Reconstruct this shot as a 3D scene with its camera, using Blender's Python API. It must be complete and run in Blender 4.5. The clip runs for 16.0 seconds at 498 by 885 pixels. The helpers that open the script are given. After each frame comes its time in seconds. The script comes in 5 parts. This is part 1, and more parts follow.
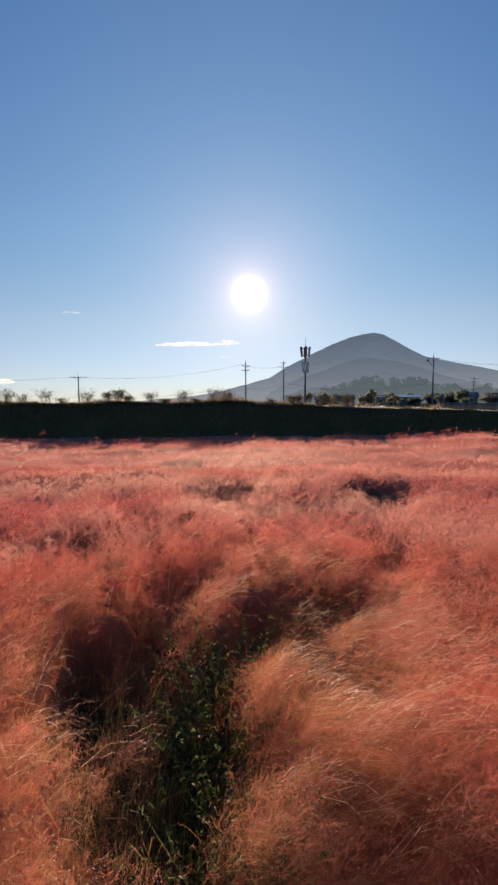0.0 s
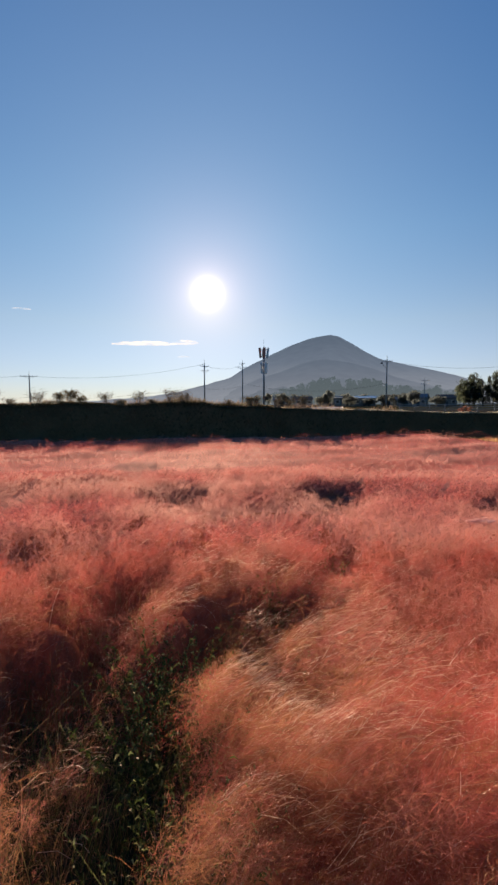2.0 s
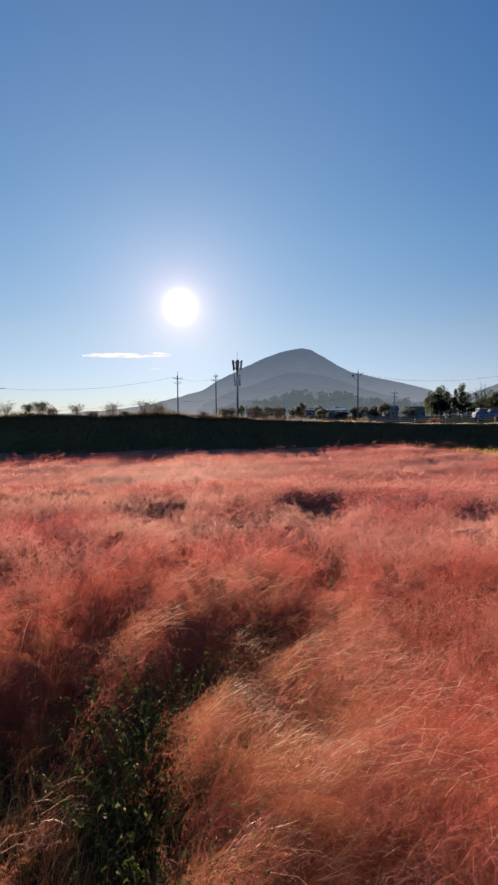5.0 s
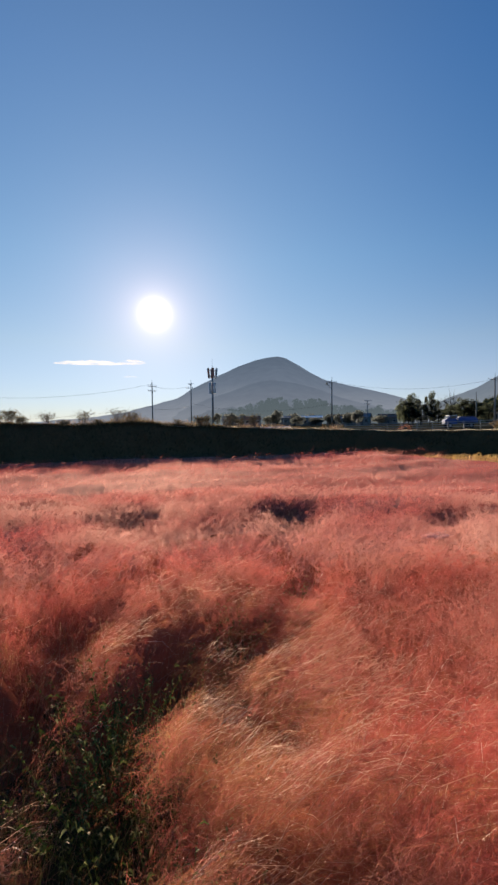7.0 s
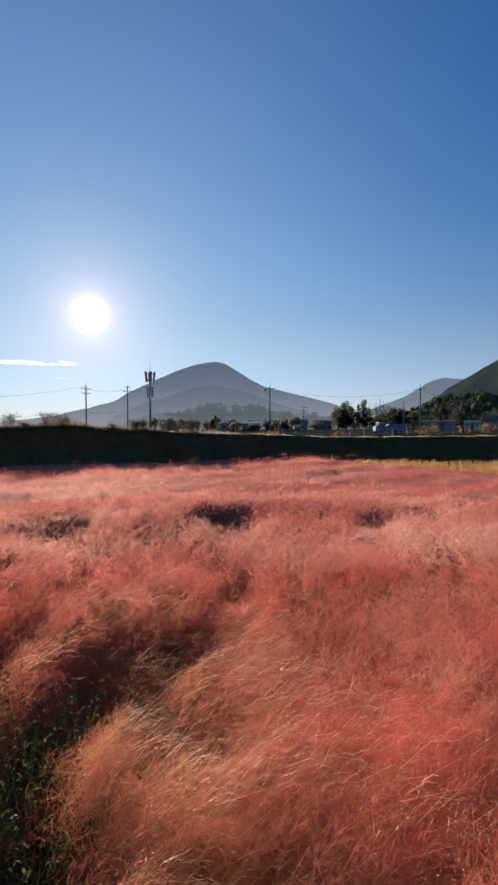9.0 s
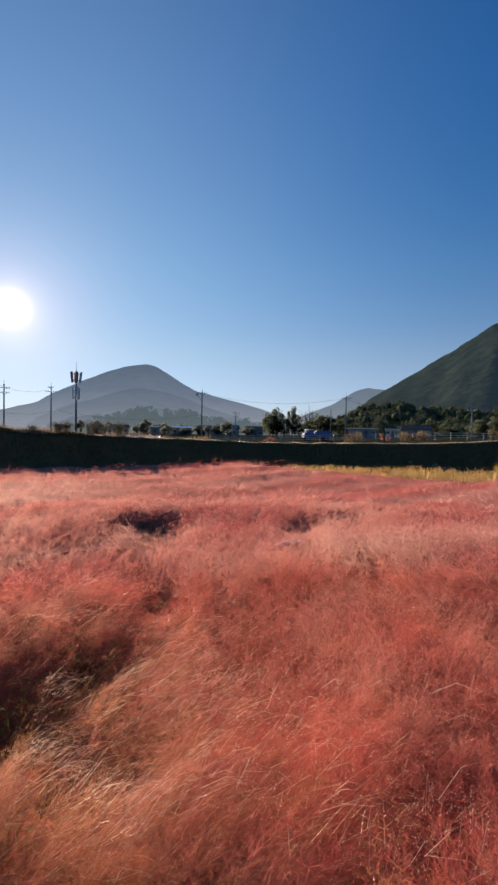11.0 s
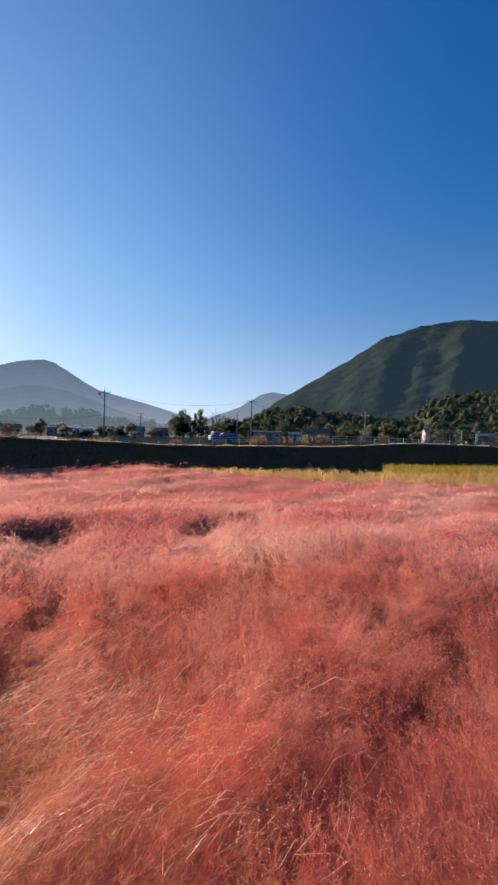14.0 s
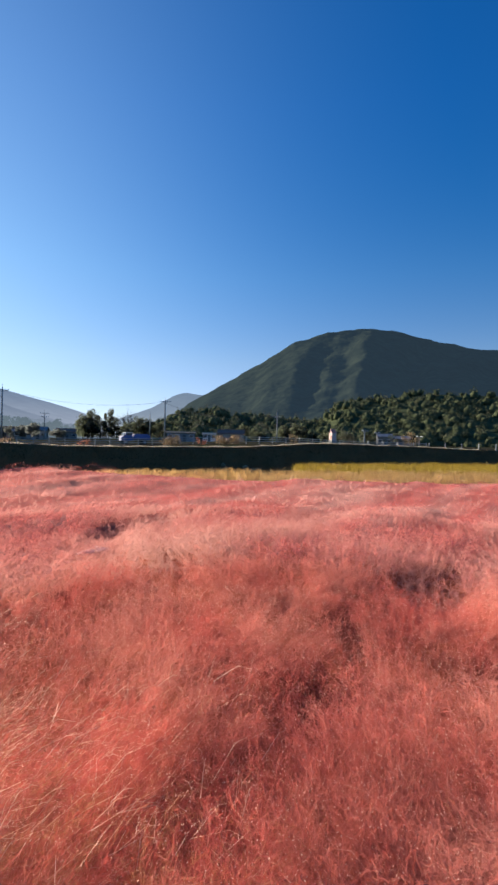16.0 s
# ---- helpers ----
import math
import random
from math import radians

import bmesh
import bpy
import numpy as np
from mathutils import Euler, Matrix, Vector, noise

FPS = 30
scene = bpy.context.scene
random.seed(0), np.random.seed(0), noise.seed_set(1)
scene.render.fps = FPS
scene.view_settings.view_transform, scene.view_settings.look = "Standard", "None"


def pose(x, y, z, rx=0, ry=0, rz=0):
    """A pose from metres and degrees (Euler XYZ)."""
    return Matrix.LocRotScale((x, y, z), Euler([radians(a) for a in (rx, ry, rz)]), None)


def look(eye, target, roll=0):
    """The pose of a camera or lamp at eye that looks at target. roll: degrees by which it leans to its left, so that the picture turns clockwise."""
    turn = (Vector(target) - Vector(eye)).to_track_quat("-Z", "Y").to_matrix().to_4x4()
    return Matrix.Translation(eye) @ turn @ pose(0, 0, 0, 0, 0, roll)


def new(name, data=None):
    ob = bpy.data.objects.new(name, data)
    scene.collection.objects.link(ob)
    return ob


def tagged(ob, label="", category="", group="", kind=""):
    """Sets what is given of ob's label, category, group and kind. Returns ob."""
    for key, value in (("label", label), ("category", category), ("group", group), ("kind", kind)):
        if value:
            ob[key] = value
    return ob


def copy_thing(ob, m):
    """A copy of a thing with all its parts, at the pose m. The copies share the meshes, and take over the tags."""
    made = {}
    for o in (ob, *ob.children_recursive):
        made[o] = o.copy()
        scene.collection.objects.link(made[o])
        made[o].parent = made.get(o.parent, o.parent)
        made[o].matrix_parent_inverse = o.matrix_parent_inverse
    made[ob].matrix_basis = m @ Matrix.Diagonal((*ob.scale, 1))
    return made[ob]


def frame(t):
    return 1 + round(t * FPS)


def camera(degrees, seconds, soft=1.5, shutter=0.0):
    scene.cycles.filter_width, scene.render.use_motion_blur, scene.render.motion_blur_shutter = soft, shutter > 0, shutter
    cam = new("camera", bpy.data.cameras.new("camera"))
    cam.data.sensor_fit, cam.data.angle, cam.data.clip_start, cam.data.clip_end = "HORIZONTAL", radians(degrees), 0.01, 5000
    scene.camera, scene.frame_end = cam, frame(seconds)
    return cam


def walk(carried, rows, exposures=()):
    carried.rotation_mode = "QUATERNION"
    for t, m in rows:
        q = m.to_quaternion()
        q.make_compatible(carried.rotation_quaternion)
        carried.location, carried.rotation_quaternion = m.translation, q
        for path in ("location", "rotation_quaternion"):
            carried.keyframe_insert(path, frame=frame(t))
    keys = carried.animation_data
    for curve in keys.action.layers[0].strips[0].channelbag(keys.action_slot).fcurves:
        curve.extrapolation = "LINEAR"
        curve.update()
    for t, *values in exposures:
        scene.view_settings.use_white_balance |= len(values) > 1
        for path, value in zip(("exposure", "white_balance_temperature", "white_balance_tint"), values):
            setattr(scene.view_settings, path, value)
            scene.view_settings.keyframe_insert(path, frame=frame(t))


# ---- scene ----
cam = camera(58.67, 16.0, soft=2.6)
ROWS = [
    (0.0, 0.000, 0.000, 1.744, -0.00, -5.00, 0.42),
    (0.5, -0.017, 0.013, 1.743, -1.98, -5.23, 0.74),
    (1.0, -0.025, 0.008, 1.751, -5.37, -5.47, 0.55),
    (1.5, 0.018, 0.013, 1.769, -5.44, -5.26, 0.37),
    (2.0, 0.071, 0.032, 1.776, -5.24, -4.97, 0.25),
    (2.5, 0.079, 0.080, 1.774, -5.16, -4.61, 0.18),
    (3.0, 0.044, 0.125, 1.766, -5.77, -4.29, 0.32),
    (3.5, 0.008, 0.154, 1.756, -6.31, -3.97, 0.29),
    (4.0, -0.005, 0.167, 1.755, -6.96, -3.76, 0.32),
    (6.5, 0.022, 0.164, 1.757, -11.17, -2.72, 0.55),
    (7.0, 0.029, 0.168, 1.758, -11.83, -2.44, 0.61),
    (7.5, 0.034, 0.164, 1.759, -12.78, -2.28, 0.44),
    (8.0, 0.037, 0.159, 1.761, -13.74, -2.12, 0.36),
    (8.5, 0.046, 0.158, 1.761, -15.14, -1.93, 0.22),
    (9.0, 0.066, 0.163, 1.759, -19.71, -1.81, 0.01),
    (11.5, 0.132, 0.195, 1.760, -30.61, -0.93, -1.10),
    (12.0, 0.146, 0.190, 1.759, -33.39, -0.83, -1.25),
    (12.5, 0.157, 0.193, 1.761, -35.02, -0.75, -1.31),
    (13.0, 0.174, 0.191, 1.765, -37.22, -0.68, -1.41),
    (13.5, 0.186, 0.187, 1.769, -38.70, -0.58, -1.41),
    (14.0, 0.196, 0.174, 1.772, -40.49, -0.58, -1.46),
    (14.5, 0.196, 0.159, 1.771, -42.45, -0.55, -1.46),
    (15.0, 0.200, 0.147, 1.771, -44.78, -0.50, -1.43),
    (15.5, 0.204, 0.140, 1.766, -47.27, -0.35, -1.47),
    (16.0, 0.209, 0.123, 1.754, -51.52, -0.21, -1.28),
]
walk(cam, [(t, pose(x, y, z, 90 + pitch, roll, yaw)) for t, x, y, z, yaw, pitch, roll in ROWS],
     exposures=[(0.0, 0.69, 8050, 19), (4.2, 0.66, 7900, 19), (8.5, 0.68, 7700, 18), (11.5, 0.72, 7500, 18), (12.5, 0.87, 7350, 18), (13.5, 0.90, 7250, 18), (14.5, 1.05, 7150, 17), (16.0, 1.15, 7000, 17)])

# ---- sky, sun ----
SKY = 0.080
SUN_EL, SUN_AZ = radians(13.6), radians(0.1)
SUN_WAY = Vector((math.sin(SUN_AZ) * math.cos(SUN_EL), math.cos(SUN_AZ) * math.cos(SUN_EL), math.sin(SUN_EL)))


def build_sky():
    world = bpy.data.worlds.new("sky")
    world.use_nodes = True
    scene.world = world
    nt = world.node_tree
    nt.nodes.clear()
    n = nt.nodes.new
    out, bg = n("ShaderNodeOutputWorld"), n("ShaderNodeBackground")
    sky = n("ShaderNodeTexSky")
    sky.sky_type, sky.sun_disc = "NISHITA", False
    sky.sun_elevation, sky.sun_rotation = SUN_EL, SUN_AZ
    sky.altitude, sky.air_density, sky.dust_density, sky.ozone_density = 100, 1.0, 0.0, 5.0
    bg.inputs["Strength"].default_value = SKY
    hue = n("ShaderNodeHueSaturation")
    tint = n("ShaderNodeMix")
    tint.data_type, tint.blend_type = "RGBA", "MULTIPLY"
    tint.inputs[0].default_value = 1.0
    # the air's own colour, paler and greyer low down
    up, high = n("ShaderNodeTexCoord"), n("ShaderNodeSeparateXYZ")
    nt.links.new(up.outputs["Generated"], high.inputs[0])
    air = n("ShaderNodeValToRGB")
    steps = [(0.0, (0.42, 0.55, 0.82)), (0.05, (0.48, 0.59, 0.82)), (0.17, (0.82, 0.79, 0.80)), (0.34, (0.70, 0.94, 0.97)), (0.60, (0.50, 0.97, 1.13))]
    while len(air.color_ramp.elements) < len(steps):
        air.color_ramp.elements.new(0.5)
    for k, (at, c) in enumerate(steps):
        air.color_ramp.elements[k].position, air.color_ramp.elements[k].color = at, (*c, 1)
    nt.links.new(high.outputs[2], air.inputs[0])
    nt.links.new(air.outputs[0], tint.inputs[7])
    nt.links.new(sky.outputs[0], hue.inputs["Color"])
    nt.links.new(hue.outputs[0], tint.inputs[6])
    nt.links.new(tint.outputs[2], bg.inputs["Color"])
    # the sun's disc and the bright air round it
    geo, dot = n("ShaderNodeTexCoord"), n("ShaderNodeVectorMath")
    dot.operation = "DOT_PRODUCT"
    dot.inputs[1].default_value = SUN_WAY
    nt.links.new(geo.outputs["Generated"], dot.inputs[0])
    # deeper blue away from the sun
    deep = n("ShaderNodeMapRange")
    for key, value in (("From Min", -0.15), ("From Max", 1.0), ("To Min", 1.33), ("To Max", 1.07)):
        deep.inputs[key].default_value = value
    nt.links.new(dot.outputs["Value"], deep.inputs["Value"])
    nt.links.new(deep.outputs["Result"], hue.inputs["Saturation"])
    shade = bg
    for power, gain, colour in ((4500, 1.5, (1, 0.98, 0.95)), (800, 0.20, (1, 0.86, 0.76)), (190, 0.09, (1, 0.68, 0.58)), (60, 0.10, (1.0, 0.74, 0.66)), (5.5, 0.10, (0.80, 1.0, 0.74))):
        p, m, e, add = n("ShaderNodeMath"), n("ShaderNodeMath"), n("ShaderNodeBackground"), n("ShaderNodeAddShader")
        p.operation, m.operation = "POWER", "MULTIPLY"
        lim = n("ShaderNodeMath")
        lim.operation = "MAXIMUM"
        lim.inputs[1].default_value = 0.0
        p.inputs[1].default_value, m.inputs[1].default_value = power, gain
        nt.links.new(dot.outputs["Value"], lim.inputs[0])
        nt.links.new(lim.outputs[0], p.inputs[0])
        nt.links.new(p.outputs[0], m.inputs[0])
        nt.links.new(m.outputs[0], e.inputs["Strength"])
        e.inputs["Color"].default_value = (*colour, 1)
        nt.links.new(shade.outputs[0], add.inputs[0])
        nt.links.new(e.outputs[0], add.inputs[1])
        shade = add
    # pale haze low over the horizon
    sep, inv, hz, gain = n("ShaderNodeSeparateXYZ"), n("ShaderNodeMath"), n("ShaderNodeMath"), n("ShaderNodeMath")
    inv.operation, hz.operation, gain.operation = "SUBTRACT", "POWER", "MULTIPLY"
    inv.use_clamp = True
    inv.inputs[0].default_value, hz.inputs[1].default_value, gain.inputs[1].default_value = 1.0, 6.0, 0.17
    e, add = n("ShaderNodeBackground"), n("ShaderNodeAddShader")
    e.inputs["Color"].default_value = (1.0, 0.80, 0.70, 1)
    nt.links.new(geo.outputs["Generated"], sep.inputs[0])
    nt.links.new(sep.outputs[2], inv.inputs[1])
    nt.links.new(inv.outputs[0], hz.inputs[0])
    nt.links.new(hz.outputs[0], gain.inputs[0])
    nt.links.new(gain.outputs[0], e.inputs["Strength"])
    nt.links.new(shade.outputs[0], add.inputs[0])
    nt.links.new(e.outputs[0], add.inputs[1])
    nt.links.new(add.outputs[0], out.inputs[0])


build_sky()
lamp = bpy.data.lights.new("sun", "SUN")
lamp.energy, lamp.angle, lamp.color = 5.0, radians(0.6), (1.0, 0.92, 0.81)
sun = new("sun", lamp)
sun.matrix_world = look(SUN_WAY * 300, (0, 0, 0))

# ---- materials ----


def material(name):
    m = bpy.data.materials.new(name)
    m.use_nodes = True
    m.node_tree.nodes.clear()
    return m, m.node_tree, m.node_tree.nodes.new, m.node_tree.links.new


def ramp_node(nt, stops):
    r = nt.nodes.new("ShaderNodeValToRGB")
    e = r.color_ramp.elements
    while len(e) < len(stops):
        e.new(0.5)
    for k, (at, c) in enumerate(stops):
        e[k].position, e[k].color = at, (*c, 1)
    return r


def noise_node(nt, scale, detail=4.0, where="Object", stretch=(1, 1, 1)):
    tc, mp, no = nt.nodes.new("ShaderNodeTexCoord"), nt.nodes.new("ShaderNodeMapping"), nt.nodes.new("ShaderNodeTexNoise")
    mp.inputs["Scale"].default_value = stretch
    no.inputs["Scale"].default_value, no.inputs["Detail"].default_value = scale, detail
    nt.links.new(tc.outputs[where], mp.inputs[0])
    nt.links.new(mp.outputs[0], no.inputs["Vector"])
    return no


def surface(name, dark, light, scale=6.0, rough=0.8, metal=0.0, bump=0.3, fine=60.0, air=0.0, air_colour=(0.3, 0.42, 0.56)):
    """A weathered solid surface in two tones; air: haze painted as emission on things far away."""
    m, nt, n, link = material(name)
    out, bs = n("ShaderNodeOutputMaterial"), n("ShaderNodeBsdfPrincipled")
    a, b = noise_node(nt, scale), noise_node(nt, fine, 6)
    mixv = n("ShaderNodeMath")
    mixv.operation = "MULTIPLY_ADD"
    mixv.inputs[1].default_value = 0.5
    half = n("ShaderNodeMath")
    half.operation = "MULTIPLY"
    half.inputs[1].default_value = 0.5
    link(b.outputs[0], half.inputs[0])
    link(a.outputs[0], mixv.inputs[0])
    link(half.outputs[0], mixv.inputs[2])
    r = ramp_node(nt, [(0.3, dark), (0.7, light)])
    link(mixv.outputs[0], r.inputs[0])
    link(r.outputs[0], bs.inputs["Base Color"])
    bs.inputs["Roughness"].default_value, bs.inputs["Metallic"].default_value = rough, metal
    if rough > 0.84:
        bs.inputs["Specular IOR Level"].default_value = 0.0
    if bump:
        bp = n("ShaderNodeBump")
        bp.inputs["Strength"].default_value = bump
        bp.inputs["Distance"].default_value = 0.6 / fine
        link(mixv.outputs[0], bp.inputs["Height"])
        link(bp.outputs[0], bs.inputs["Normal"])
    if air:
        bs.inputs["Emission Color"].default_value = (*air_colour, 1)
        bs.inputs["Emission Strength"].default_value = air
    link(bs.outputs[0], out.inputs[0])
    return m


def blade_material(name, stops, patch=None, patch_scale=0.7, blend="MULTIPLY", patch_most=1.0, stretch=(1, 1, 1), passing=0.5, gloss=0.12, gloss_rough=0.45, clear=0.0, lie=None, sheen=None):
    """Thin leaves and hairs: some light passes through. Tone changes from blade to blade and from patch to patch."""
    m, nt, n, link = material(name)
    out = n("ShaderNodeOutputMaterial")
    geo = n("ShaderNodeNewGeometry")
    r = ramp_node(nt, stops)
    link(geo.outputs["Random Per Island"], r.inputs[0])
    colour = r.outputs[0]
    if patch:
        no = noise_node(nt, patch_scale, 3, stretch=stretch)
        pr = ramp_node(nt, [(0.40, (0, 0, 0)), (0.66, (patch_most,) * 3)])
        link(no.outputs[0], pr.inputs[0])
        mx = n("ShaderNodeMix")
        mx.data_type = "RGBA"
        mx.blend_type = blend
        link(pr.outputs[0], mx.inputs[0])
        link(colour, mx.inputs[6])
        mx.inputs[7].default_value = (*patch, 1)
        colour = mx.outputs[2]
    di, tr, gl = n("ShaderNodeBsdfDiffuse"), n("ShaderNodeBsdfTranslucent"), n("ShaderNodeBsdfGlossy")
    gl.inputs["Roughness"].default_value = gloss_rough
    gl.inputs["Color"].default_value = (0.95, 0.76, 0.68, 1)
    link(colour, di.inputs[0])
    link(colour, tr.inputs[0])
    if lie:
        # one fixed shading normal for all blades, aimed so they brighten alike
        way = n("ShaderNodeCombineXYZ")
        for k in range(3):
            way.inputs[k].default_value = lie[k]
        link(way.outputs[0], di.inputs["Normal"])
        link(way.outputs[0], tr.inputs["Normal"])
    if sheen:
        level = n("ShaderNodeCombineXYZ")
        level.inputs[2].default_value = 1.0
        link(level.outputs[0], gl.inputs["Normal"])
        gl.inputs["Color"].default_value = (*sheen, 1)
    m1, m2 = n("ShaderNodeMixShader"), n("ShaderNodeMixShader")
    m1.inputs[0].default_value, m2.inputs[0].default_value = passing, gloss
    link(di.outputs[0], m1.inputs[1])
    link(tr.outputs[0], m1.inputs[2])
    link(m1.outputs[0], m2.inputs[1])
    link(gl.outputs[0], m2.inputs[2])
    last = m2
    if clear:
        tp, m3 = n("ShaderNodeBsdfTransparent"), n("ShaderNodeMixShader")
        m3.inputs[0].default_value = clear
        link(m2.outputs[0], m3.inputs[1])
        link(tp.outputs[0], m3.inputs[2])
        last = m3
    link(last.outputs[0], out.inputs[0])
    return m


# shading normal turned to the sun, so every plume is lit as if facing it
SOFT = (0.0, 0.80, 0.60)
PLUME_TONES = [(0.0, (0.47, 0.056, 0.044)), (0.5, (0.56, 0.090, 0.071)), (0.90, (0.62, 0.155, 0.122)), (1.0, (0.70, 0.36, 0.28))]
FIELD_TONES = [(0.0, (0.40, 0.057, 0.050)), (0.5, (0.47, 0.088, 0.078)), (0.92, (0.53, 0.14, 0.120)), (1.0, (0.64, 0.32, 0.27))]
SHEEN = (1.0, 0.69, 0.57)
FADED_TONES = [(0.0, (0.34, 0.095, 0.040)), (0.5, (0.46, 0.165, 0.078)), (0.90, (0.56, 0.26, 0.145)), (1.0, (0.68, 0.44, 0.29))]
PINK = blade_material("pink_plume", PLUME_TONES, patch=(0.66, 0.30, 0.23), patch_scale=1.5, blend="MIX", patch_most=0.50, passing=0.12, gloss=0.12, gloss_rough=0.62, clear=0.42, lie=SOFT, sheen=SHEEN)
TAN = blade_material("faded_plume", FADED_TONES, patch=(0.44, 0.23, 0.09), patch_scale=2.0, blend="MIX", patch_most=0.5, passing=0.15, gloss=0.07, gloss_rough=0.66, clear=0.40, lie=SOFT, sheen=SHEEN)
# pale patches in these three paint in the sheen of backlit plume tops
PINK_MID = blade_material("pink_plume_backlit", FIELD_TONES, patch=(0.95, 0.62, 0.50), patch_scale=0.8, blend="MIX", patch_most=0.42, stretch=(0.6, 1.2, 1), passing=0.08, gloss=0.24, gloss_rough=0.64, clear=0.50, lie=SOFT, sheen=SHEEN)
PINK_FAR = blade_material("pink_plume_distant", FIELD_TONES, patch=(0.95, 0.64, 0.54), patch_scale=0.55, blend="MIX", patch_most=0.42, stretch=(0.35, 1.2, 1), passing=0.08, gloss=0.22, gloss_rough=0.68, clear=0.60, lie=SOFT, sheen=SHEEN)
FELT = blade_material("dense_plumes", [(0.0, (0.36, 0.062, 0.055)), (1.0, (0.36, 0.062, 0.055))], patch=(0.58, 0.32, 0.27), patch_scale=0.8, blend="MIX", patch_most=0.65, stretch=(0.30, 1.4, 1), passing=0.35, gloss=0.09, gloss_rough=0.80, lie=SOFT, sheen=SHEEN)
STRAW = blade_material("dry_straw", [(0.0, (0.20, 0.10, 0.05)), (0.6, (0.45, 0.28, 0.14)), (1.0, (0.75, 0.58, 0.36))], passing=0.35, gloss=0.15)
# the palest tone paints in the sparkle of leaves
WEED = blade_material("weed_leaf", [(0.0, (0.026, 0.042, 0.010)), (0.7, (0.065, 0.095, 0.021)), (1.0, (0.30, 0.33, 0.13))], passing=0.35, gloss=0.02, gloss_rough=0.5)
HUSK = blade_material("seed_husk", [(0.0, (0.50, 0.22, 0.17)), (0.7, (0.66, 0.40, 0.32)), (1.0, (0.80, 0.64, 0.53))], passing=0.4, gloss=0.08, lie=SOFT)
STRAND = blade_material("pale_strand", [(0.0, (0.46, 0.22, 0.15)), (0.6, (0.68, 0.43, 0.32)), (1.0, (0.82, 0.66, 0.54))], passing=0.35, gloss=0.10, lie=SOFT)
OLIVE = blade_material("olive_stem", [(0.0, (0.07, 0.055, 0.020)), (0.5, (0.19, 0.110, 0.048)), (1.0, (0.46, 0.29, 0.17))], passing=0.4, gloss=0.05)
RICE = blade_material("ripe_rice", [(0.0, (0.44, 0.26, 0.09)), (0.6, (0.64, 0.41, 0.15)), (1.0, (0.76, 0.55, 0.27))], passing=0.45, lie=(0.0, 0.5, 0.86), gloss=0.03)
RICE_GREEN = blade_material("late_rice", [(0.0, (0.22, 0.15, 0.02)), (0.6, (0.42, 0.29, 0.03)), (1.0, (0.56, 0.42, 0.07))], passing=0.4, gloss=0.03)
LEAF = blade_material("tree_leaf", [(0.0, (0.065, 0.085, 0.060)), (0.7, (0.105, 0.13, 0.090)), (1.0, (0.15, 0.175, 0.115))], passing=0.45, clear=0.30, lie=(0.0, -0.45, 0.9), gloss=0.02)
# lighter leaf copy: sunlight on the right-hand woodland is put into its colour
LEAF_LIT = blade_material("hill_leaf_lit", [(0.0, (0.066, 0.082, 0.046)), (0.6, (0.092, 0.107, 0.058)), (1.0, (0.12, 0.132, 0.070))], patch=(0.40, 0.50, 0.46), patch_most=0.85, patch_scale=0.022, passing=0.40, gloss=0.01)
AUTUMN = blade_material("dry_bush", [(0.0, (0.12, 0.08, 0.04)), (0.6, (0.26, 0.18, 0.09)), (1.0, (0.42, 0.32, 0.16))], passing=0.4, gloss=0.05)
# thatch tone kept dark: part of the shade between plumes is in its colour
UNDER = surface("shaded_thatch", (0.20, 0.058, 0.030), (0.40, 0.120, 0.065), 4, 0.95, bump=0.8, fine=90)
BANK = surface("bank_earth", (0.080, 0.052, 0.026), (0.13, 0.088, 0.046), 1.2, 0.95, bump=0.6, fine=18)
LAND = surface("far_land", (0.022, 0.026, 0.014), (0.055, 0.050, 0.030), 0.05, 0.95, bump=0.2, fine=2)
ROAD = surface("asphalt", (0.04, 0.04, 0.042), (0.07, 0.07, 0.07), 0.6, 0.85, bump=0.2, fine=30)
CONCRETE = surface("pole_concrete", (0.20, 0.20, 0.19), (0.34, 0.33, 0.31), 2, 0.85)
STEEL = surface("galvanised_steel", (0.20, 0.22, 0.23), (0.34, 0.35, 0.36), 5, 0.55, 0.4, 0.1)
DARK_STEEL = surface("dark_fittings", (0.04, 0.04, 0.045), (0.10, 0.10, 0.10), 5, 0.6, 0.3, 0.1)
WHITE = surface("white_panel", (0.62, 0.60, 0.58), (0.80, 0.79, 0.77), 2, 0.5, 0, 0.05)
RED_PANEL = surface("faded_red_panel", (0.40, 0.12, 0.09), (0.56, 0.22, 0.17), 3, 0.6, 0, 0.1)
WALL_A = surface("pale_render", (0.24, 0.22, 0.18), (0.38, 0.35, 0.30), 0.8, 0.9)
WALL_B = surface("grey_render", (0.14, 0.13, 0.11), (0.24, 0.22, 0.19), 0.8, 0.9)
ROOF_A = surface("blue_grey_roof", (0.10, 0.12, 0.14), (0.18, 0.20, 0.22), 0.8, 0.6)
ROOF_B = surface("red_brown_roof", (0.16, 0.06, 0.04), (0.28, 0.12, 0.08), 0.8, 0.7)
GLASS_DARK = surface("dark_pane", (0.02, 0.025, 0.03), (0.05, 0.06, 0.07), 1, 0.1, 0, 0)
FILM_WHITE = surface("plastic_film", (0.70, 0.72, 0.72), (0.85, 0.86, 0.86), 1.5, 0.35, 0, 0.2)
BARK = surface("bark", (0.05, 0.04, 0.03), (0.13, 0.10, 0.08), 5, 0.95, bump=0.6)
